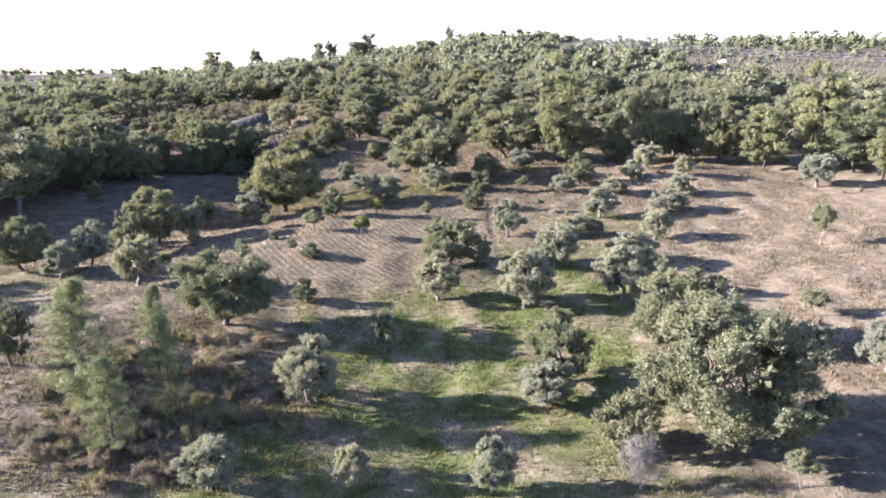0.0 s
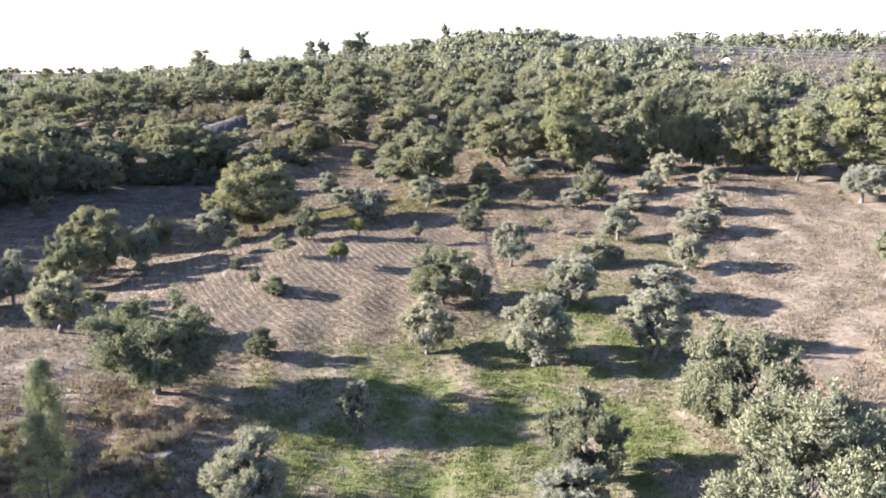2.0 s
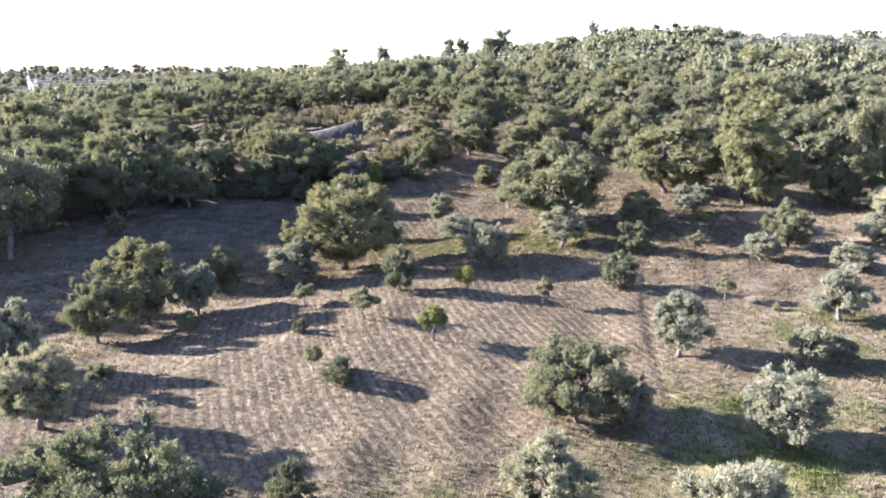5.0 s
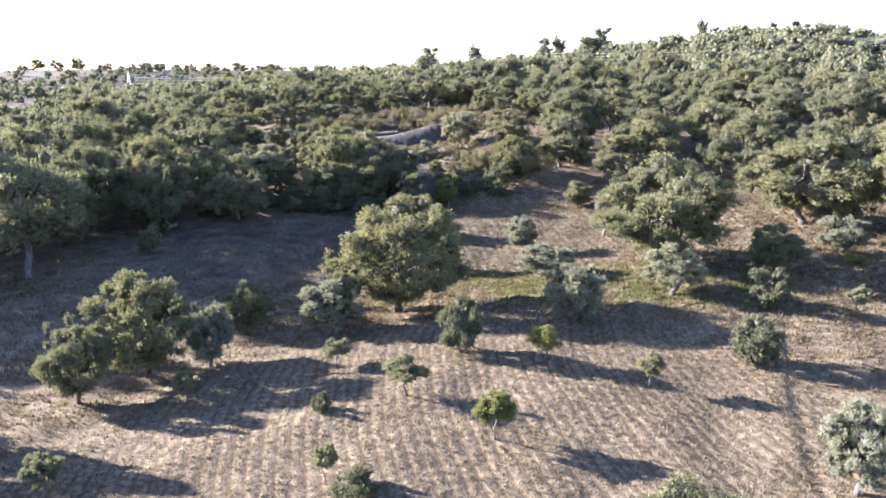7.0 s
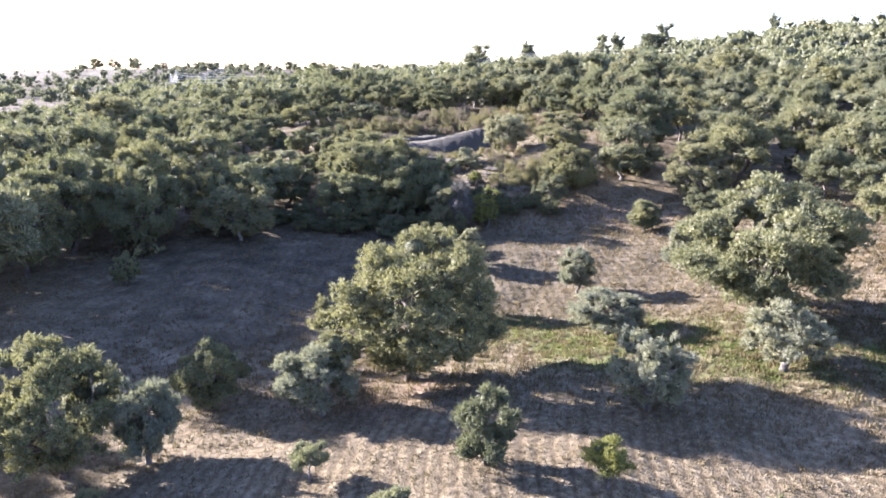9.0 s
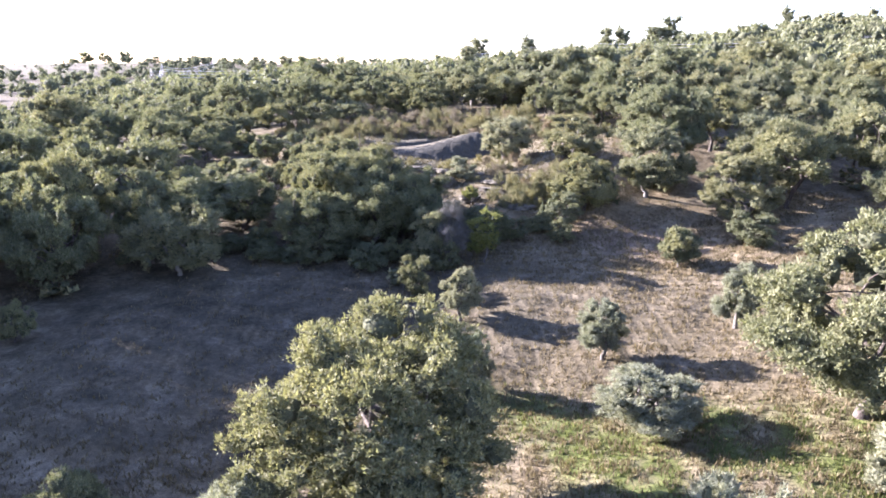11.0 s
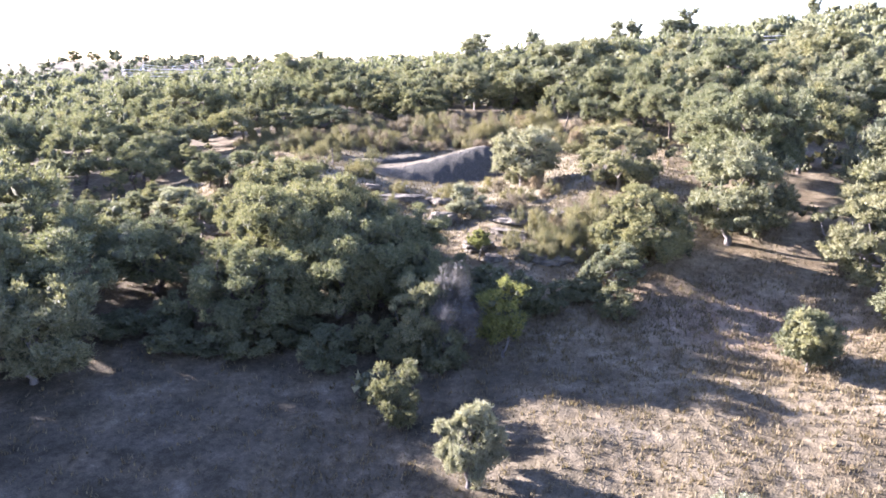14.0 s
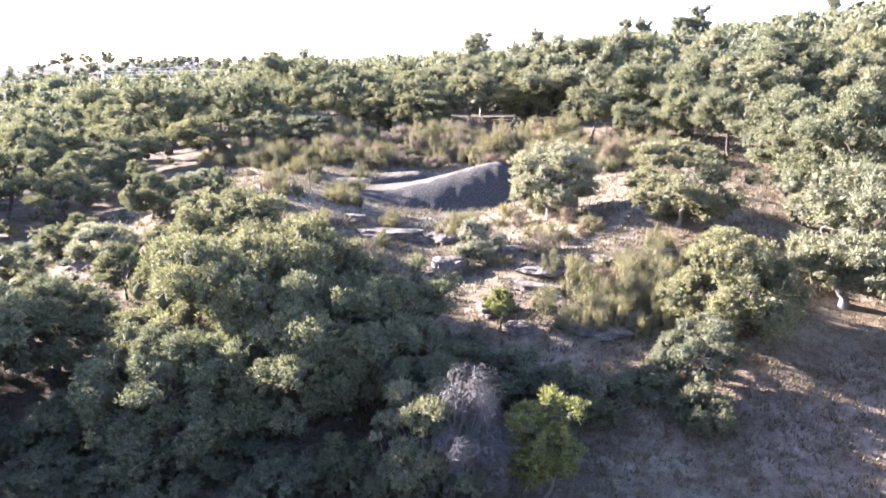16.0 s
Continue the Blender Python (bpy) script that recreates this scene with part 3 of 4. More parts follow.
kind("broom", 1.5, 1.2, [bush("broom_shrub", "dry yellowish broom shrub", rs(110 + k), 1.5, 1.2, 20, 0.24, (0, 0, 70), (0.38, 0.014), BROOM, "broom shrubs", None, True) for k in range(3)])
kind("heath", 1.4, 1.0, [bush("heath_shrub", "low reddish-brown dry heath shrub", rs(115 + k), 1.4, 1.0, 20, 0.24, (0, 0, 60), (0.22, 0.018), HEATH, "heath shrubs", None, True) for k in range(3)])
kind("bare", 3.0, 3.6, [broadleaf("bare_tree", "half-bare tree with grey leafless twigs", rs(120 + k), 3.0, 3.6, 0.4, 60, 0.42, (0, 0, 120), (0.36, 0.01), TWIG, PALE_BARK, 0.09, 5, "half-bare trees", 0.2, 0.3, 0.6, bole=0.8, airy=True) for k in range(2)])
kind("gum", 7.0, 14.0, [broadleaf("eucalyptus_tree", "tall airy eucalyptus on the ridge", rs(130 + k), 7.0, 14.0, 1.2, 84, 1.15, (1, 0.45, 0.7), (0.36, 0.13), GUM, PALE_BARK, 0.2, 4, "eucalyptus trees of the ridge", 0.06, 0.35, 0.6, split=False) for k in range(3)])

planted = []
pick = random.Random(7)


def plant(key, x, y, tall, wide):
    """One tree or shrub of a kind on the ground, scaled to its height and width."""
    w0, h0, roots = KINDS[key]
    root = roots[len(planted) % len(roots)]
    s = (wide / w0 + tall / h0) / 2
    sw, sh = (wide / w0) * 0.8 + s * 0.2, (tall / h0) * 0.9 + s * 0.1
    m = Matrix.Translation((x, y, float(ground_z(x, y)) - 0.02)) @ Matrix.Rotation(pick.uniform(0, 6.28), 4, "Z") @ Matrix.Diagonal((sw, sw, sh, 1))
    planted.append((x, y, wide))
    return copy_thing(root, m)


# ---- trees of the grove ----
plant("olive", -11.1, 31.4, 2.8, 3.0)
plant("olive", -4.3, 31.8, 2.4, 1.8)
plant("olive", 2.4, 31.3, 2.9, 2.2)
plant("olive", 6.2, 40.0, 2.9, 3.7)
plant("oak", 7.5, 42.8, 4.8, 4.0)
plant("fine_oak", 14.6, 34.2, 7.8, 9.8)
plant("oak", 15.5, 45.2, 6.6, 6.1)
plant("shrub", 9.7, 34.3, 3.3, 3.8)
plant("bare", 9.4, 30.9, 3.2, 2.5)
plant("young", 16.5, 30.2, 1.9, 1.6)
plant("olive", 23.3, 43.3, 2.6, 2.8)
plant("young", 26.3, 49.5, 2.0, 2.4)
plant("olive", 26.3, 40.5, 3.6, 3.0)
plant("young", 34.9, 66.1, 4.3, 2.4)
plant("olive", -4.0, 47.4, 3.0, 2.1)
plant("olive", -7.9, 40.1, 4.4, 3.9)
plant("oak", -15.7, 50.3, 6.2, 7.8)
plant("olive", -25.4, 58.7, 4.3, 4.2)
plant("olive", -32.4, 65.3, 4.6, 3.0)
plant("olive", -33.2, 61.2, 3.2, 3.2)
plant("oak", -30.2, 75.5, 6.5, 6.7)
plant("oak", -31.2, 71.2, 5.1, 4.0)
plant("olive", -27.3, 77.5, 4.6, 2.9)
plant("oak", -28.0, 82.6, 3.8, 3.6)
plant("young", -25.2, 72.5, 2.0, 1.5)
plant("fine_oak", -19.5, 88.6, 8.0, 10.8)
plant("olive", -21.8, 83.2, 3.6, 4.3)
plant("young", -18.9, 77.5, 1.7, 1.9)
plant("shrub", -12.4, 80.2, 3.6, 2.7)
plant("young", -13.4, 74.2, 2.2, 2.5)
plant("yellow", -7.5, 79.9, 2.4, 2.0)
plant("yellow", -8.2, 71.7, 2.4, 2.0)
plant("shrub", -17.1, 72.2, 1.0, 1.1)
plant("young", -1.9, 78.8, 2.1, 1.4)
plant("young", -24.9, 63.0, 2.0, 1.7)
plant("young", -14.3, 67.1, 1.6, 1.2)
plant("shrub", -12.4, 65.9, 1.7, 1.9)
plant("shrub", 3.3, 83.4, 2.8, 3.1)
plant("oak", -2.3, 100.4, 8.7, 10.4)
plant("olive", -1.1, 93.5, 3.6, 4.7)
plant("olive", -7.0, 87.2, 4.2, 4.0)
plant("olive", -10.7, 98.2, 2.8, 5.2)
plant("young", -11.5, 119.6, 3.1, 2.4)
plant("oak", 5.9, 99.6, 3.6, 4.2)
plant("shrub", 4.8, 92.1, 2.8, 2.5)
plant("oak", 9.3, 112.6, 7.5, 11.5)
plant("olive", 11.2, 105.0, 3.3, 3.8)
plant("olive", 11.7, 112.4, 3.5, 4.7)
plant("yellow", 11.4, 100.9, 1.5, 1.9)
plant("young", 10.0, 92.2, 2.0, 1.6)
plant("olive", 6.5, 72.4, 3.9, 3.4)
plant("oak", 0.7, 64.2, 4.8, 5.6)
plant("olive", 3.1, 64.4, 3.0, 2.7)
plant("olive", 10.0, 63.2, 4.1, 4.1)
plant("olive", 6.4, 54.6, 5.0, 4.5)
plant("olive", -0.4, 56.5, 3.9, 3.9)
plant("olive", 14.1, 55.0, 4.3, 4.4)
plant("olive", 16.6, 62.5, 3.1, 5.3)
plant("olive", 20.8, 70.3, 3.4, 3.5)
plant("olive", 13.5, 72.0, 2.5, 2.4)
plant("olive", 15.3, 72.5, 1.8, 1.8)
plant("olive", 17.2, 79.2, 3.6, 3.9)
plant("olive", 25.0, 80.9, 2.4, 5.1)
plant("olive", 20.9, 88.7, 2.3, 3.7)
plant("oak", 17.7, 94.2, 4.3, 4.2)
plant("olive", 14.9, 91.3, 2.4, 3.3)
plant("young", 10.6, 81.9, 1.8, 1.4)
plant("olive", 24.4, 94.9, 2.5, 3.4)
plant("olive", 28.5, 104.7, 2.6, 3.5)
plant("olive", 30.8, 93.5, 2.8, 3.0)
plant("olive", 28.4, 86.9, 2.9, 3.3)
plant("oak", 25.5, 107.8, 4.8, 4.3)
plant("shrub", -11.1, 55.6, 2.3, 1.8)
plant("pine", -19.9, 37.6, 7.3, 4.4)
plant("pine", -17.5, 42.3, 5.6, 2.5)
plant("pine", -15.2, 37.8, 5.7, 2.4)
plant("pine", -16.7, 33.8, 5.2, 2.6)
plant("oak", -26.4, 41.8, 4.3, 2.6)
plant("oak", -38.3, 64.1, 5.0, 5.7)
plant("tall_pine", 51.0, 99.3, 15.0, 9.2)
plant("tall_pine", 43.5, 99.8, 9.7, 7.3)
plant("tall_pine", 53.8, 96.1, 8.4, 9.3)
plant("tall_pine", 54.2, 90.1, 8.4, 4.2)
plant("olive", 46.0, 89.9, 4.2, 4.9)
plant("oak", 39.5, 106.2, 8.9, 6.6)
plant("oak", 35.4, 109.6, 7.0, 5.1)
plant("oak", 30.8, 109.8, 13.5, 8.5)
plant("tall_pine", 16.7, 108.5, 15.1, 8.0)
plant("olive", 27.5, 99.0, 3.9, 3.8)
plant("oak", 25.9, 110.4, 4.7, 5.1)
plant("oak", 19.1, 110.5, 7.0, 6.4)
plant("fine_oak", -38.8, 118.6, 7.0, 8.2)
plant("fine_oak", -34.9, 118.4, 6.4, 7.0)
plant("fine_oak", -37.2, 121.6, 6.5, 7.4)
plant("fine_oak", -33.2, 120.2, 5.4, 5.6)
plant("fine_oak", -41.8, 123.8, 5.8, 8.5)
plant("fine_oak", -33.0, 122.2, 4.9, 6.0)
plant("fine_oak", -46.5, 117.0, 4.4, 6.5)
plant("fine_oak", -38.2, 115.4, 5.2, 6.8)
plant("bare", -27.2, 116.0, 5.4, 3.6)
plant("grey_oak", -28.6, 116.2, 4.8, 3.8)
plant("fresh", -25.0, 117.0, 4.7, 2.9)
plant("fine_oak", -30.6, 119.4, 4.8, 3.6)
plant("shrub", -27.5, 121.6, 2.4, 3.2)
plant("shrub", -29.6, 122.4, 2.2, 3.0)
plant("shrub", -26.0, 119.6, 2.0, 2.6)
plant("shrub", -25.3, 121.0, 2.7, 2.6)
plant("shrub", -24.0, 121.8, 1.8, 2.4)
plant("shrub", -22.6, 123.4, 1.5, 2.2)
plant("shrub", -20.6, 122.2, 1.8, 2.6)
plant("shrub", -27.8, 110.8, 2.9, 2.5)
plant("fine_oak", -19.9, 127.6, 4.9, 5.9)
plant("grey_oak", -21.1, 124.4, 3.3, 3.4)
plant("shrub", -18.9, 129.4, 3.0, 3.0)
plant("grey_oak", -15.4, 131.6, 6.6, 8.0)
plant("grey_oak", -7.9, 128.2, 6.0, 6.4)
plant("shrub", -6.8, 124.2, 2.5, 4.1)
plant("oak", -14.5, 138.5, 8.0, 7.8)
plant("grey_oak", -22.8, 136.0, 4.6, 6.2)
plant("olive", -30.3, 138.2, 4.7, 5.7)
plant("oak", -54.7, 132.2, 3.1, 3.8)
plant("wood", -87.7, 152.4, 6.8, 9.0)
plant("wood", -72.5, 147.3, 5.3, 9.6)
plant("wood", -66.9, 153.0, 4.8, 8.1)
plant("wood", -62.2, 155.1, 3.9, 6.5)
plant("grey_wood", -57.8, 156.6, 3.2, 6.4)
plant("wood", -83.2, 144.4, 6.3, 7.4)
plant("grey_wood", -68.6, 143.4, 3.8, 5.2)
plant("oak", -64.6, 141.0, 2.8, 3.8)
plant("shrub", -61.0, 138.4, 1.8, 2.6)
plant("dusk", -58.6, 141.4, 1.6, 2.4)
plant("shrub", -51.4, 131.6, 1.6, 1.8)
plant("oak", -49.9, 164.2, 4.5, 6.6)
plant("oak", -55.7, 165.6, 4.9, 5.3)
plant("oak", -41.7, 172.9, 5.7, 8.4)
plant("shrub", -11.4, 120.1, 3.2, 2.5)
plant("olive", -4.3, 135.0, 2.1, 2.4)
plant("olive", -14.0, 104.7, 3.6, 2.7)
plant("olive", -23.3, 107.6, 3.7, 2.5)
plant("olive", -7.5, 109.6, 3.7, 2.8)
plant("olive", -19.7, 100.3, 3.4, 2.2)
plant("oak", -62.0, 107.2, 6.8, 11.1)
plant("oak", -55.0, 93.9, 8.2, 6.6)
plant("grey_oak", -44.6, 107.0, 6.2, 7.0)
plant("oak", -48.4, 108.4, 6.8, 5.2)
plant("oak", -52.9, 104.6, 9.0, 7.6)
# Two oaks added to the stand to thicken its shade over the hollow.
plant("oak", -50.6, 101.6, 8.2, 7.4)
plant("oak", -56.6, 99.8, 9.2, 8.6)
plant("wood", -27.6, 156.8, 3.6, 5.6)
plant("oak", -45.8, 94.7, 2.6, 2.3)


# ---- woods ----
def inside(x, y, poly):
    hit = False
    for (x0, y0), (x1, y1) in zip(poly, poly[1:] + poly[:1]):
        if (y0 > y) != (y1 > y) and x < (x1 - x0) * (y - y0) / (y1 - y0) + x0:
            hit = not hit
    return hit


OPEN_FIELD = [(-48, -60), (-42, 60), (-50, 75), (-52, 95), (-44, 107), (-36, 111), (-28, 111), (-27, 119), (-19, 125), (-12, 131), (-2, 131), (5, 121), (15, 115), (30, 114), (45, 104), (60, 96), (90, 90), (90, -60)]
TERRACE = [(-62, 131), (-48, 127), (-32, 123), (-22, 126), (-17, 135), (-22, 150), (-35, 162), (-60, 164), (-68, 148)]


def on_heath(x, y):
    """The open heath behind the tall trees at the edge of the field."""
    return x > 0.33 * y + 2 and y > 103


wood = random.Random(3)
spread, rest = [], []
for k in range(60000):
    x, y = wood.uniform(-150, 130), wood.uniform(-20, 215)
    if inside(x, y, OPEN_FIELD) or inside(x, y, TERRACE) or (-43 < x < -20 and 100 < y < 132):
        continue
    if on_heath(x, y) and wood.random() < 0.94:
        continue
    shade = -80 < x < -48 and 84 < y < 116          # the tall dense stand that shades the hollow
    if not shade and ripple(x, y, 34, 41) < -0.42 and y < 170:
        continue
    if x < -40 and y < 80 and wood.random() < 0.7:
        continue
    near = math.hypot(x + 15, y - 90)
    tall = wood.uniform(8.5, 12.0) if shade else wood.triangular(3.6, 10.2, 6.8)
    wide = tall * wood.uniform(0.95, 1.35)
    gap = (0.42 if shade else 0.60) * wide + 0.6 + max(0, near - 60) * 0.012
    if any(abs(px - x) < gap and abs(py - y) < gap and math.hypot(px - x, py - y) < gap for px, py in spread):
        continue
    if any(math.hypot(px - x, py - y) < 0.40 * pw + 0.25 * wide for px, py, pw in planted):
        continue
    if -88 < x < -45 and 122 < y < 164:          # low, thin growth beside the sunny terrace
        if wood.random() < (0.55 if x > -62 else 0.12):
            continue
        tall, wide = (tall * 0.6, wide * 0.6) if x > -62 else (tall * 0.85, wide * 0.9)
    if -95 < x < -43 and 116 < y < 128:          # lower growth that leaves the oaks below the terrace in the sun
        tall, wide = tall * 0.62, wide * 0.7
    spread.append((x, y))
    u = wood.random()
    if u < 0.09 and x > 28:
        plant("pine", x, y, tall * 1.1, tall * 0.7)
    elif u > 0.975 and y > 175:
        plant("gum", x, y, tall * 1.5, tall * 0.8)
    elif math.hypot(x + 20, y - 96) > 108 or x < -105 or x > 75 or y < 40:
        rest.append((x, y, tall, wide))
    else:
        plant("grey_wood" if u > 0.70 else "wood", x, y, tall, wide)
    if len(spread) > 720:
        break


# ---- far woods: too many to count ----
def merged_woods(name, label, spots, key, seed, mat, category="woods"):
    """Many trees of one kind joined in one mesh."""
    r = np.random.RandomState(seed)
    w0, h0, roots = KINDS[key]
    shapes = []
    for root in roots:
        leaves = [o for o in root.children if o.name.startswith(("crown", "foliage"))][0].data
        co, ix = np.empty(len(leaves.vertices) * 3, np.float32), np.empty(len(leaves.loops), np.int32)
        leaves.vertices.foreach_get("co", co)
        leaves.loops.foreach_get("vertex_index", ix)
        inner = np.empty(len(leaves.polygons), np.int32)
        leaves.polygons.foreach_get("material_index", inner)
        shapes.append((co.reshape(-1, 3), ix.reshape(-1, 3), inner))
    V, Q, M, at = [], [], [], 0
    for x, y, tall, wide in spots:
        v, f, inner = shapes[r.randint(len(shapes))]
        M.append(inner)
        Q.append(f + at)
        at += len(v)
        a, s = r.uniform(0, 6.28), wide / w0
        c, d = math.cos(a) * s, math.sin(a) * s
        V.append(np.stack([v[:, 0] * c - v[:, 1] * d + x, v[:, 0] * d + v[:, 1] * c + y, v[:, 2] * tall / h0 + float(ground_z(x, y)) - 0.1], 1))
    V = np.concatenate(V)
    me = bpy.data.meshes.new(name)
    fill(me, V, np.concatenate(Q))
    me.polygons.foreach_set("material_index", np.concatenate(M))
    me.materials.append(mat)
    me.materials.append(CLUMP_SHADE)
    return tagged(new(name, me), label, category, kind="stuff")


far = random.Random(11)


def far_spots(count, x0, x1, y0, y1, low, high, slim=1.0, keep=lambda x, y: True):
    out = []
    while len(out) < count:
        x, y = far.uniform(x0, x1), far.uniform(y0, y1)
        if keep(x, y):
            t = far.uniform(low, high)
            out.append((x, y, t, t * far.uniform(0.75, 1.2) * slim))
    return out


def keep_off_left_field(x, y):
    return spot(x, y, -515, 500, 90, 60, -45) < 0.5 or far.random() < 0.04


merged_woods("oak_wood", "dense evergreen oak wood on the slope", rest, "far_oak", 1, OAK)
merged_woods("hill_wood", "distant evergreen wood covering the hill", far_spots(1000, -200, 90, 212, 400, 4.5, 10, 1.0, lambda x, y: not on_heath(x, y)), "hill_oak", 2, OAK)
def in_woods(x, y):
    return not inside(x, y, OPEN_FIELD) and not inside(x, y, TERRACE)


merged_woods("undergrowth", "dry yellowish brush under the trees of the wood", far_spots(800, -110, 60, 100, 215, 0.6, 1.7, 1.5, in_woods), "hill_scrub", 10, BROOM, "scrub")
merged_woods("hillside_scrub", "low heath scrub on the far hillside", far_spots(3000, 40, 380, 112, 560, 0.9, 2.6, 1.5, on_heath), "hill_scrub", 3, HEATH, "scrub")
merged_woods("hillside_bushes", "green bushes on the far hillside", far_spots(170, 45, 400, 120, 600, 1.5, 4.5, 1.0, on_heath), "hill_scrub", 6, SCRUB, "scrub")
# The next two woods use eucalyptus grey-green as haze put into the colour.
merged_woods("distant_woods", "distant woods on the far hills", far_spots(850, -900, 900, 400, 1050, 5, 9.5, 1.2, keep_off_left_field), "distant_oak", 4, GUM)
merged_woods("valley_woods", "scattered trees in the valley beyond the wood", far_spots(420, -520, -130, 230, 640, 4, 9, 1.0, keep_off_left_field), "distant_oak", 8, GUM)
merged_woods("valley_scrub", "scrub in the valley beyond the wood", far_spots(800, -520, -130, 230, 640, 1.2, 3.5, 1.2), "hill_scrub", 9, SCRUB, "scrub")
merged_woods("skyline_woods", "tall slender woods along the distant skyline", far_spots(620, 60, 700, 560, 900, 7, 15, 0.8), "hill_gum", 7, NEEDLE)
merged_woods("ridge_wood", "tall pale eucalyptus wood on the hilltop", far_spots(120, 2, 56, 325, 385, 6, 10.5, 0.7), "hill_gum", 5, GUM)


# ---- tall trees that stand out on the ridge ----
for x, y, tall, wide in ((-104, 338, 13, 12), (-86, 344, 12.5, 9), (-72, 347, 10, 6), (-58, 349, 12.5, 8), (-53, 352, 12.5, 8), (-41, 352, 13, 9),
                         (-36, 354, 13.5, 9), (2, 355, 12, 6), (-11, 355, 9, 8), (-122, 244, 10.5, 9), (-131, 250, 9, 7), (-150, 262, 9, 7)):
    plant("pine" if x < -120 else "gum", x, y, tall * (1.0 if x < -120 else 1.22), wide)


for x, y, tall, wide in ((-552, 566, 13, 15), (-542, 578, 12, 12), (-528, 588, 16, 11), (-505, 600, 9, 8), (-462, 640, 9, 9), (-440, 660, 12, 8), (-421, 678, 12, 14), (-398, 700, 11, 12), (-372, 722, 9, 8)):
    plant("grey_oak", x, y, tall * 0.8, wide)


# ---- rocky terrace ----
def heap_material():
    m, nt, p = shader("gravel_heap")
    geo = nt.nodes.new("ShaderNodeNewGeometry")
    n1, n2 = node(nt, "ShaderNodeTexNoise", Scale=1.1, Detail=5.0), node(nt, "ShaderNodeTexVoronoi", Scale=12.0)
    for n in (n1, n2):
        nt.links.new(geo.outputs["Position"], n.inputs["Vector"])
    stone = ramp(nt, n2.outputs["Distance"], [(0.0, (0.20, 0.186, 0.15)), (0.25, (0.122, 0.114, 0.092)), (0.6, (0.056, 0.053, 0.042))])
    dry = ramp(nt, n1.outputs[0], [(0.3, (0.112, 0.096, 0.064)), (0.7, (0.19, 0.165, 0.115))])
    loose = nt.nodes.new("ShaderNodeAttribute")
    loose.attribute_name = "grassy"
    slope = ramp(nt, loose.outputs["Fac"], [(0.35, (0, 0, 0)), (0.65, (1, 1, 1))])
    nt.links.new(blend(nt, "MIX", slope, stone, dry), p.inputs["Base Color"])
    b = nt.nodes.new("ShaderNodeBump")
    b.inputs["Strength"].default_value, b.inputs["Distance"].default_value = 1.0, 0.13
    nt.links.new(n2.outputs["Distance"], b.inputs["Height"])
    nt.links.new(b.outputs[0], p.inputs["Normal"])
    p.inputs["Roughness"].default_value, p.inputs["Specular IOR Level"].default_value = 0.95, 0.15
    return m


HEAP = heap_material()


def heap(x0, y0, x1, y1, high, front, back, label, seed):
    """A long heap of loose stone: low at one end, a steep loose face in front, a gentle grassy back."""
    nu, nv = 56, 34
    along = np.array([x1 - x0, y1 - y0])
    size = np.linalg.norm(along)
    along /= size
    side = np.array([-along[1], along[0]])
    U, W = np.meshgrid(np.linspace(-0.05, 1.06, nu), np.linspace(-front, back, nv))
    soft = lambda q: np.clip(q, 0, 1) ** 2 * (3 - 2 * np.clip(q, 0, 1))
    rise = high * soft((U + 0.15) / 0.95) * soft((1.05 - U) / 0.26)
    prof = np.where(W < 0, soft(1 + W / front), soft(1 - W / back) ** 0.8)
    X = x0 + along[0] * U * size + side[0] * W
    Y = y0 + along[1] * U * size + side[1] * W
    Z = ground_z(X, Y) - 0.15 + rise * prof + 0.03 * ripple(X, Y, 0.9, seed) * (rise > 0.1) + 0.025 * ripple(X, Y, 3.0, seed + 1) * np.clip(rise, 0, 1)
    me = bpy.data.meshes.new("gravel_mound")
    k = np.arange((nu - 1) * (nv - 1))
    r, c = k // (nu - 1), k % (nu - 1)
    fill(me, np.stack([X.ravel(), Y.ravel(), Z.ravel()], 1), np.stack([r * nu + c, r * nu + c + 1, (r + 1) * nu + c + 1, (r + 1) * nu + c], 1))
    me.polygons.foreach_set("use_smooth", np.ones(len(k), bool))
    me.attributes.new("grassy", "FLOAT", "POINT").data.foreach_set("value", np.asarray(np.clip(0.5 + (W + 0.15 + 0.35 * ripple(X, Y, 2.2, seed + 2)) / 0.8, 0, 1).ravel(), np.float32))
    me.materials.append(HEAP)
    return tagged(new("gravel_mound", me), label, "heap")


heap(-45.5, 142.4, -34.1, 147.8, 2.5, 3.5, 5.5, "long heap of dark gravel with a dry grassy top", 51)
heap(-48.6, 144.2, -41.5, 148.6, 1.0, 1.6, 4.0, "low old gravel heap with a dry grassy top", 52)


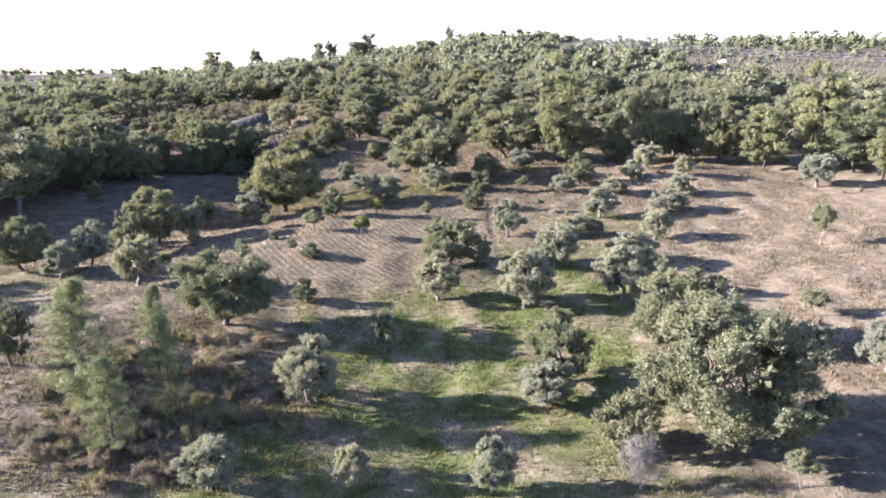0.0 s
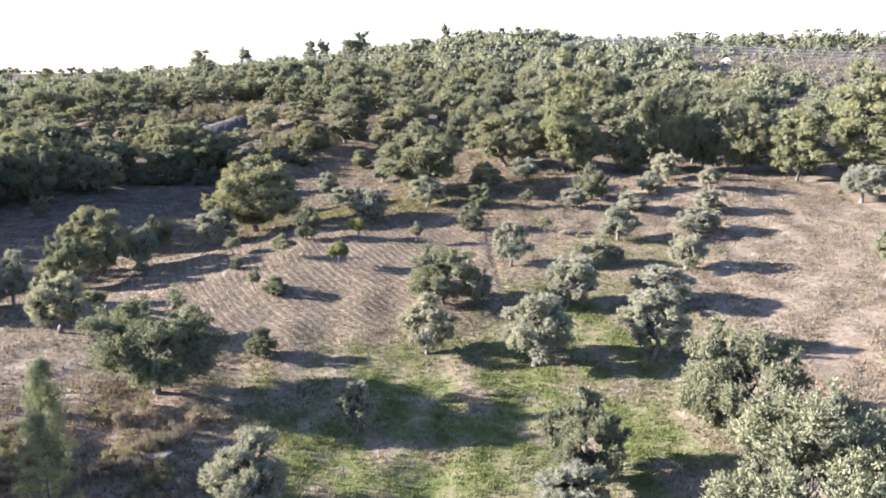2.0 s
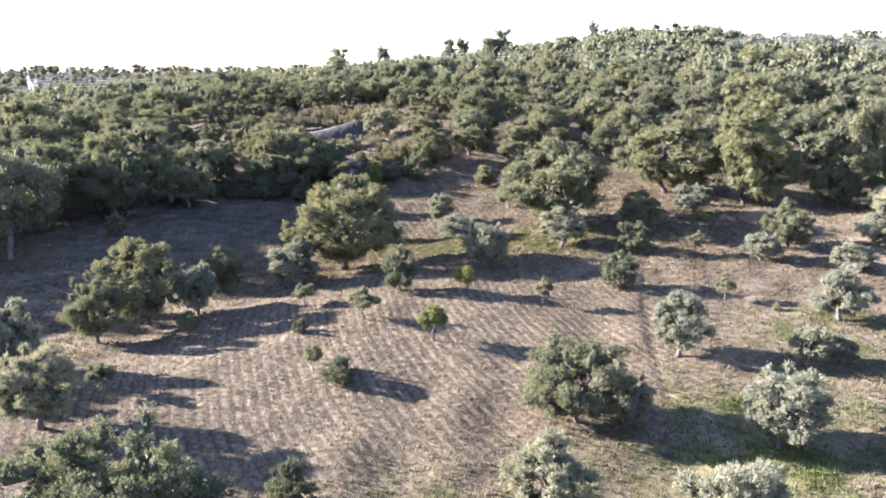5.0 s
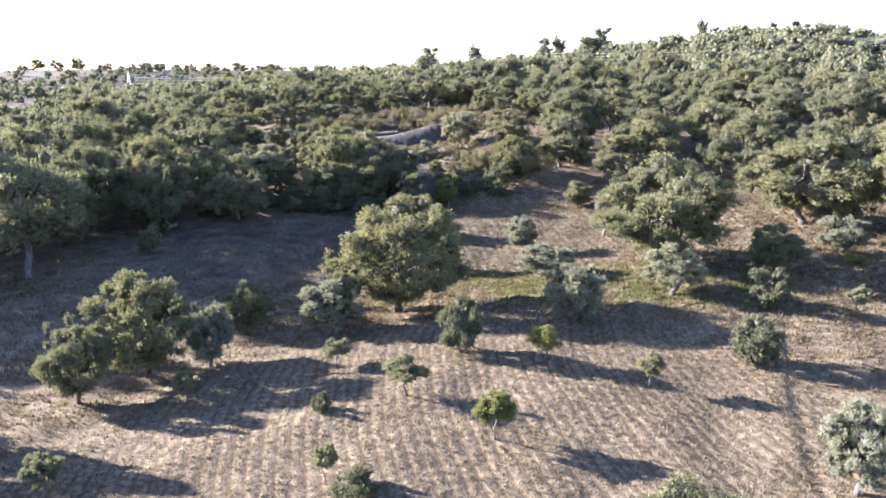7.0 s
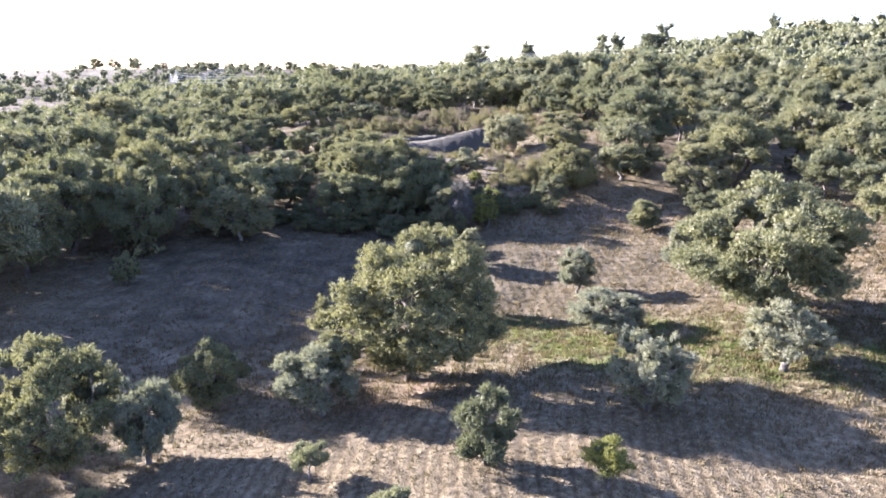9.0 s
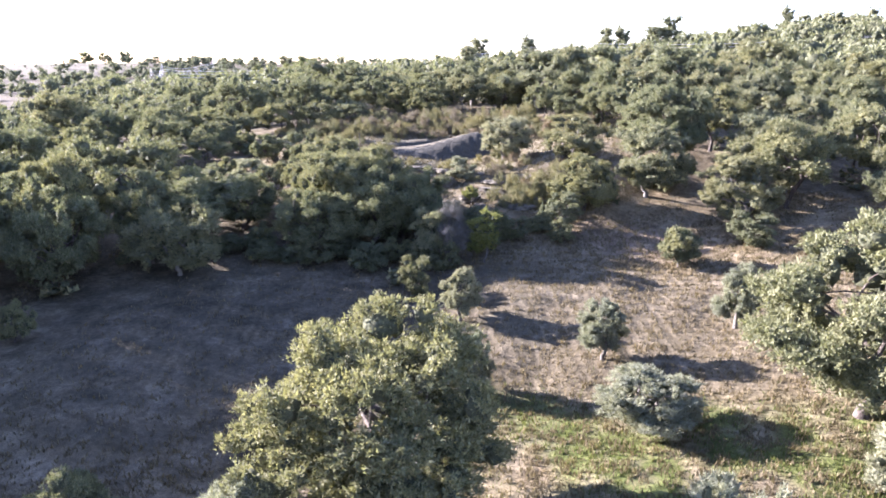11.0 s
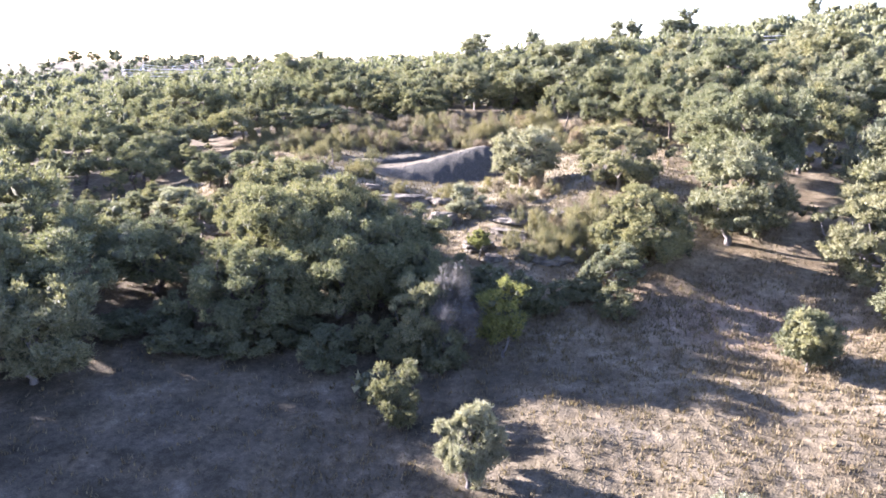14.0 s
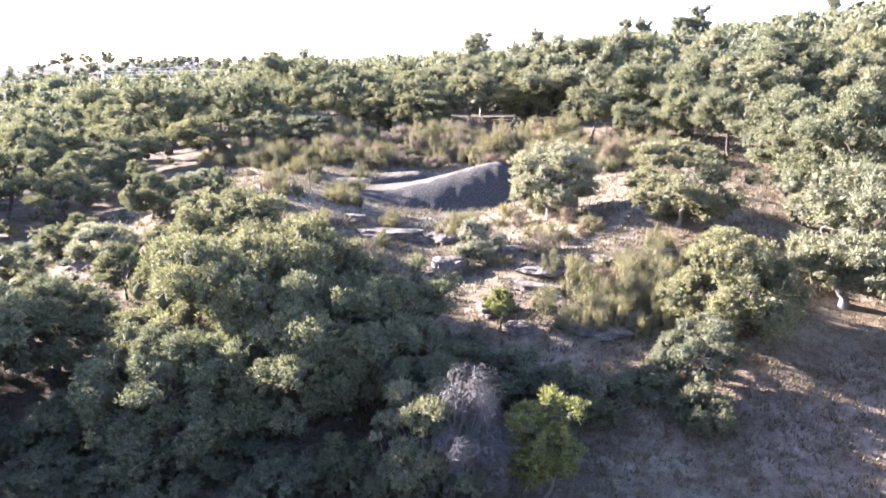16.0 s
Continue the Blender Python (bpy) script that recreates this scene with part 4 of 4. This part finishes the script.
def rock(x, y, long, deep, high, turn, seed):
    """A weathered ledge or boulder, flat on top, half sunk in the ground."""
    bm = bmesh.new()
    bmesh.ops.create_icosphere(bm, subdivisions=4, radius=1)
    r = random.Random(seed)
    ox, oy = r.uniform(0, 99), r.uniform(0, 99)
    for v in bm.verts:
        c = v.co
        n = noise.noise(Vector((c.x * 1.3 + ox, c.y * 1.3 + oy, c.z * 1.3))) * 0.45 + noise.noise(Vector((c.x * 3.7 + ox, c.y * 3.7, c.z * 3.7 + oy))) * 0.2
        c *= 1 + n
        step = round(c.z * 3) / 3
        c.z = (c.z * 0.5 + step * 0.5) if c.z < 0.6 else 0.6 + (c.z - 0.6) * 0.25
        c.x, c.y, c.z = c.x * long / 2, c.y * deep / 2, c.z * high * 0.9
    me = bpy.data.meshes.new("rock")
    bm.to_mesh(me)
    bm.free()
    me.materials.append(ROCK)
    ob = tagged(new("rock", me), "weathered grey rock ledge half sunk in dry grass", "rock", "rocks of the terrace")
    ob.matrix_world = pose(x, y, float(ground_z(x, y)), 0, 0, turn)
    return ob


rock(-38.4, 134.0, 4.0, 1.4, 0.81, 12, 1)
rock(-35.6, 134.6, 2.2, 1.2, 0.68, -10, 2)
rock(-33.6, 130.2, 1.9, 1.6, 1.24, 30, 3)
rock(-28.6, 130.6, 3.0, 1.4, 0.43, 5, 4)
rock(-28.4, 129.0, 2.7, 1.1, 0.50, -6, 5)
rock(-30.0, 127.2, 1.9, 1.2, 0.74, 15, 6)
rock(-28.6, 126.0, 1.2, 1.0, 0.62, 40, 7)
rock(-25.6, 126.6, 3.2, 1.0, 0.50, 4, 8)
rock(-23.9, 127.6, 1.9, 1.0, 0.68, -8, 9)
rock(-23.2, 132.4, 1.7, 1.0, 0.81, 70, 10)
rock(-31.0, 132.6, 1.4, 1.0, 0.56, 20, 11)
rock(-26.0, 131.8, 1.6, 0.8, 0.37, -15, 12)
rock(-41.8, 135.6, 1.6, 0.9, 0.50, 0, 13)
rock(-14.0, 45.0, 0.9, 0.7, 0.4, 0, 14)
rock(-13.2, 44.0, 1.3, 0.9, 0.5, 35, 15)


def post(x, y, tall, lean):
    bm = bmesh.new()
    bmesh.ops.create_cone(bm, cap_ends=True, segments=8, radius1=0.07, radius2=0.055, depth=tall + 0.3)
    me = bpy.data.meshes.new("fence_post")
    bm.to_mesh(me)
    bm.free()
    me.materials.append(BARK)
    ob = tagged(new("fence_post", me), "old leaning wooden fence post in dry grass", "fence post", "fence posts")
    ob.matrix_world = pose(x, y, float(ground_z(x, y)) + tall / 2 - 0.15, 0, lean, 0)


for x, y, tall, lean in ((-48.95, 132.5, 1.0, -14), (-49.5, 132.2, 0.8, 3), (-48.0, 134.6, 1.1, 2), (-47.4, 139.3, 1.5, -2)):
    post(x, y, tall, lean)

# shrubs on the terrace and on the rough bank
low = random.Random(23)
for x, y, w, t in ((-35.4, 138.6, 1.6, 1.4), (-24.8, 128.2, 2.3, 2.3), (-26.6, 128.8, 2.2, 2.3), (-27.8, 127.4, 1.7, 1.7), (-22.2, 129.6, 2.8, 2.4), (-25.4, 130.1, 2.2, 1.8),
                   (-23.4, 131.1, 2.1, 2.0), (-38.4, 132.2, 0.8, 1.6), (-45.6, 142.3, 2.2, 1.5), (-49.2, 137.8, 2.3, 1.7), (-47.8, 136.4, 1.8, 1.2), (-31.2, 140.0, 2.8, 2.0), (-23.6, 128.9, 1.4, 1.5)):
    plant("broom", x, y, 0.78 * t, w)
for x, y, w, t in ((-26.4, 126.4, 1.6, 1.5), (-25.3, 126.6, 1.5, 1.9), (-24.6, 127.0, 1.7, 2.0), (-26.0, 127.3, 1.6, 1.8), (-25.1, 127.5, 1.8, 2.0), (-23.5, 126.8, 1.3, 1.5), (-24.0, 128.4, 1.6, 2.2),
                   (-23.0, 128.4, 1.5, 1.9), (-24.2, 129.4, 1.9, 2.3), (-22.6, 127.6, 1.4, 1.6), (-33.8, 134.2, 1.2, 1.3), (-30.3, 134.6, 1.6, 1.2), (-28.8, 134.0, 1.8, 1.4), (-27.2, 135.2, 1.7, 1.3)):
    plant("broom", x, y, 0.78 * t, w)
plant("dusk", -32.4, 131.6, 2.4, 2.6)
plant("yellow", -29.4, 126.0, 2.0, 1.7)
for k in range(22):          # growth along the lower edge of the terrace
    x, y = low.uniform(-70, -47), low.uniform(118, 131)
    if all(math.hypot(px - x, py - y) > 0.35 * pw + 0.8 for px, py, pw in planted):
        tall = low.uniform(1.6, 3.6)
        plant(("shrub", "dusk", "wood", "grey_wood")[k % 4], x, y, tall, tall * low.uniform(1.0, 1.4))
count = 0
while count < 320:
    x, y = low.uniform(-66, -17), low.uniform(126, 170)
    if inside(x, y, TERRACE) and not (-46 < x < -34 and 139 < y < 151) and low.random() < 0.25 + 0.7 * (y > 149):
        grown = 1.7 if y > 149 else 1.0
        plant("broom" if low.random() < 0.65 else "heath", x, y, grown * low.uniform(0.5, 1.5), grown * low.uniform(0.8, 2.0))
        count += 1
for k in range(15):          # dark undergrowth at the foot of the oaks
    u = (k + low.uniform(0.1, 0.9)) / 15
    plant("shrub", -45 + 18 * u, 112.5 + 3 * u + low.uniform(-1.6, 1.6), low.uniform(1.2, 2.4), low.uniform(1.8, 3.2))
count = 0
while count < 110:
    x, y = low.uniform(-24, -7), low.uniform(28, 49)
    if spot(x, y, -15.5, 40, 8, 9) > 0.5:
        u = low.random()
        plant("heath" if u < 0.6 else "broom" if u < 0.95 else "shrub", x, y, low.uniform(0.4, 1.1), low.uniform(0.9, 2.2))
        count += 1
for k in range(40):
    x, y = low.uniform(-60, 55), low.uniform(50, 128)
    if inside(x, y, OPEN_FIELD) and tilled_part(x, y) < 0.3:
        plant("broom", x, y, low.uniform(0.3, 0.8), low.uniform(0.5, 1.1))


# ---- grass ----
def grass(name, label, count, box, where, tall, wide, mat, seed):
    r = np.random.RandomState(seed)
    x, y = r.uniform(box[0], box[1], count * 4), r.uniform(box[2], box[3], count * 4)
    ok = r.uniform(size=len(x)) < where(x, y)
    x, y = np.repeat(x[ok][:count], 3), np.repeat(y[ok][:count], 3)
    n = len(x)
    x, y = x + r.normal(size=n) * 0.09, y + r.normal(size=n) * 0.09
    z = ground_z(x, y) + relief(x, y)
    a = r.uniform(0, 6.28, n)
    t = tall * r.uniform(0.5, 1.3, n)
    side = np.stack([np.cos(a), np.sin(a), 0 * a], 1) * (wide * r.uniform(0.6, 1.4, n))[:, None]
    foot = np.stack([x, y, z - 0.03], 1)
    tip = foot + np.stack([r.normal(size=n) * 0.3 * t, r.normal(size=n) * 0.3 * t, t], 1)
    V = np.stack([foot - side, foot + side, tip], 1).reshape(-1, 3)
    me = bpy.data.meshes.new(name)
    fill(me, V, np.arange(len(V)).reshape(-1, 3))
    me.materials.append(mat)
    return tagged(new(name, me), label, "grass", kind="stuff")


def dry_where(x, y):
    return np.clip(1 - 1.3 * shade_and_soil_part(x, y), 0.02, 1) * np.clip(1 - 1.2 * green_part(x, y), 0.05, 1) * np.clip(1 - 0.97 * tilled_part(x, y), 0, 1) * np.clip(0.55 + 0.6 * ripple(x, y, 6, 61), 0.05, 1)


def green_where(x, y):
    return np.clip(green_part(x, y) * (0.6 + 0.5 * ripple(x, y, 4, 62)), 0, 1)


grass("dry_grass", "dry straw-coloured grass tufts over the field", 85000, (-55, 45, 24, 135), dry_where, 0.22, 0.035, STRAW, 71)
grass("stubble", "short dry stubble between the furrows of the tilled rise", 34000, (-32, 12, 55, 122), lambda x, y: np.clip(tilled_part(x, y) * (0.3 + 0.8 * np.cos(2 * math.pi * across_furrows(x, y))), 0, 1), 0.12, 0.03, STRAW, 75)
def tussocks(x, y):
    """Thick tufts scattered in groups over the rough ground below the terrace."""
    rough = np.clip(spot(x, y, -10, 112, 22, 14) + spot(x, y, -30, 98, 16, 14) + spot(x, y, 0, 100, 16, 12), 0, 1)
    return rough * np.clip(1 - 0.85 * shade_and_soil_part(x, y), 0, 1) * np.clip(0.5 + 1.1 * ripple(x, y, 1.4, 63), 0.02, 1)


grass("tussock_grass", "thick straw-coloured tussocks on the rough ground below the terrace", 26000, (-44, 16, 84, 127), tussocks, 0.24, 0.035, STRAW, 76)
grass("terrace_grass", "tall dry grass tufts on the terrace", 14000, (-62, -18, 126, 165), lambda x, y: 0.5 + 0 * x, 0.24, 0.04, STRAW, 72)
grass("bank_grass", "tall dry grass on the rough bank", 4500, (-30, -5, 24, 52), lambda x, y: np.clip(spot(x, y, -16, 38, 9, 12) * (0.6 + 0.5 * ripple(x, y, 3, 66)), 0, 1), 0.25, 0.04, STRAW, 74)
grass("green_grass", "short green grass tufts in the meadow", 30000, (-24, 26, 22, 106), green_where, 0.2, 0.035, GRASS, 73)


# ---- power line ----
def plain_material(name, colour, rough, metal=0.0):
    m, nt, p = shader(name)
    geo = nt.nodes.new("ShaderNodeNewGeometry")
    n = node(nt, "ShaderNodeTexNoise", Scale=2.0, Detail=4.0)
    nt.links.new(geo.outputs["Position"], n.inputs["Vector"])
    c = np.array(colour)
    nt.links.new(ramp(nt, n.outputs[0], [(0.3, tuple(c * 0.85)), (0.7, tuple(c * 1.1))]), p.inputs["Base Color"])
    p.inputs["Roughness"].default_value, p.inputs["Metallic"].default_value = rough, metal
    return m


STEEL = plain_material("galvanised_steel", (0.2, 0.205, 0.21), 0.7, 0.2)
WIRE = plain_material("aluminium_wire", (0.6, 0.6, 0.6), 0.4, 0.7)
PLASTER = plain_material("white_plaster", (0.62, 0.6, 0.56), 0.9)
TILES = plain_material("weathered_roof_tiles", (0.30, 0.20, 0.15), 0.9)
DARK = plain_material("dark_window", (0.03, 0.03, 0.035), 0.2)


def pylon(x, y, tall, turn):
    """A lattice mast with four legs, braces and three arms. Returns where its wires hang."""
    z = float(ground_z(x, y)) - 0.2
    root = tagged(new("pylon"), "slender steel lattice pylon carrying power lines", "pylon", "pylons of the power line")
    root.matrix_world = pose(x, y, z, 0, 0, turn)

    def bar(name, lines):
        return part(name, tubes_mesh(name, lines, 4), STEEL, root)

    w = 0.7
    for sx, sy in ((-1, -1), (1, -1), (1, 1), (-1, 1)):
        bar("leg", [[(sx * w, sy * w, 0, 0.045), (sx * 0.25, sy * 0.25, tall, 0.04)]])
    for k in range(8):
        u, v = k / 8, (k + 1) / 8
        a0, a1 = w + (0.25 - w) * u, w + (0.25 - w) * v
        for sx, sy, ex, ey in ((-1, -1, 1, -1), (1, -1, 1, 1), (1, 1, -1, 1), (-1, 1, -1, -1)):
            bar("brace", [[(sx * a0, sy * a0, tall * u, 0.025), (ex * a1, ey * a1, tall * v, 0.025)]])
    hang = []
    for level, reach in ((0.80, 3.2), (0.90, 2.6), (0.99, 2.0)):
        arm = bar("arm", [[(-reach, 0, tall * level, 0.06), (0, 0, tall * level + 0.5, 0.1), (reach, 0, tall * level, 0.06)]])
        for s in (-1, 1):
            part("insulator", tubes_mesh("insulator", [[(s * reach, 0, tall * level, 0.05), (s * reach, 0, tall * level - 0.3, 0.07)]], 5), TILES, arm, "small brown ceramic insulator")
        hang += [(s * reach, tall * level - 0.3) for s in (-1, 1)]
    a = radians(turn)
    return [(x + math.cos(a) * s, y + math.sin(a) * s, z + h) for s, h in hang]


line = [pylon(-178, 247, 9.5, -40), pylon(-62, 300, 10.0, -20), pylon(62, 285, 10.0, 10), pylon(210, 262, 11.0, 10)]
back = [pylon(-321, 452, 13, -40), pylon(-250, 330, 12, -40)]
for a, b in ((line[0], line[1]), (line[1], line[2]), (line[2], line[3]), (back[0], back[1]), (back[1], line[0])):
    for p, q in zip(a, b):
        p, q = np.array(p), np.array(q)
        pts = [(*(p + (q - p) * u - np.array([0, 0, 4 * 2.6 * u * (1 - u)])), 0.035) for u in np.linspace(0, 1, 17)]
        me = tubes_mesh("power_line", [pts], 4)
        me.materials.append(WIRE)
        tagged(new("power_line", me), "thin aluminium power line sagging between pylons", "power line", "power lines")


# ---- house on the far hillside ----
def house(x, y, turn, long, deep, tall, label):
    root = tagged(new("house"), label, "house")
    root.matrix_world = pose(x, y, float(ground_z(x, y)) - 0.2, 0, 0, turn)

    def solid(name, corners, faces, mat, parent=root):
        me = bpy.data.meshes.new(name)
        me.from_pydata(corners, [], faces)
        return part(name, me, mat, parent)

    l, d, g = long / 2, deep / 2, deep * 0.28
    solid("wall", [(-l, -d, 0), (l, -d, 0), (l, d, 0), (-l, d, 0), (-l, -d, tall), (l, -d, tall), (l, d, tall), (-l, d, tall), (-l, 0, tall + g), (l, 0, tall + g)],
          [(0, 1, 5, 4), (1, 2, 6, 9, 5), (2, 3, 7, 6), (3, 0, 4, 8, 7)], PLASTER)
    o = 0.4
    solid("roof", [(-l - o, -d - o, tall - 0.1), (l + o, -d - o, tall - 0.1), (l + o, 0, tall + g + 0.15), (-l - o, 0, tall + g + 0.15), (l + o, d + o, tall - 0.1), (-l - o, d + o, tall - 0.1),
                   (-l - o, -d - o, tall - 0.3), (l + o, -d - o, tall - 0.3), (l + o, 0, tall + g - 0.05), (-l - o, 0, tall + g - 0.05), (l + o, d + o, tall - 0.3), (-l - o, d + o, tall - 0.3)],
          [(0, 1, 2, 3), (3, 2, 4, 5), (7, 6, 9, 8), (8, 9, 11, 10), (0, 6, 7, 1), (5, 4, 10, 11)], TILES)
    for k, u in enumerate((-0.55, 0.1, 0.6)):
        w, h0, h1 = (0.5, 1.0, 2.2) if k != 1 else (0.55, 0.0, 2.1)
        cx = u * l
        pane = solid("window" if k != 1 else "door", [(cx - w, -d - 0.03, h0), (cx + w, -d - 0.03, h0), (cx + w, -d - 0.03, h1), (cx - w, -d - 0.03, h1),
                     (cx - w, -d + 0.1, h0), (cx + w, -d + 0.1, h0), (cx + w, -d + 0.1, h1), (cx - w, -d + 0.1, h1)], [(0, 1, 2, 3), (0, 4, 5, 1), (1, 5, 6, 2), (2, 6, 7, 3), (3, 7, 4, 0)], DARK)
        if k != 1:
            solid("sill", [(cx - w - 0.1, -d - 0.14, h0 - 0.08), (cx + w + 0.1, -d - 0.14, h0 - 0.08), (cx + w + 0.1, -d, h0 - 0.08), (cx - w - 0.1, -d, h0 - 0.08),
                           (cx - w - 0.1, -d - 0.14, h0), (cx + w + 0.1, -d - 0.14, h0), (cx + w + 0.1, -d, h0), (cx - w - 0.1, -d, h0)],
                  [(0, 1, 2, 3), (4, 5, 6, 7), (0, 1, 5, 4), (1, 2, 6, 5), (2, 3, 7, 6), (3, 0, 4, 7)], PLASTER, pane)


house(166, 452, 60, 6.5, 5, 3.2, "small white house with a tiled roof on the hillside")
rock(183, 445, 11, 8, 4.5, 0, 31)



# the grown samples themselves go; only the planted trees stay
for _, _, roots in KINDS.values():
    for root in roots:
        for o in (*root.children_recursive, root):
            bpy.data.objects.remove(o)
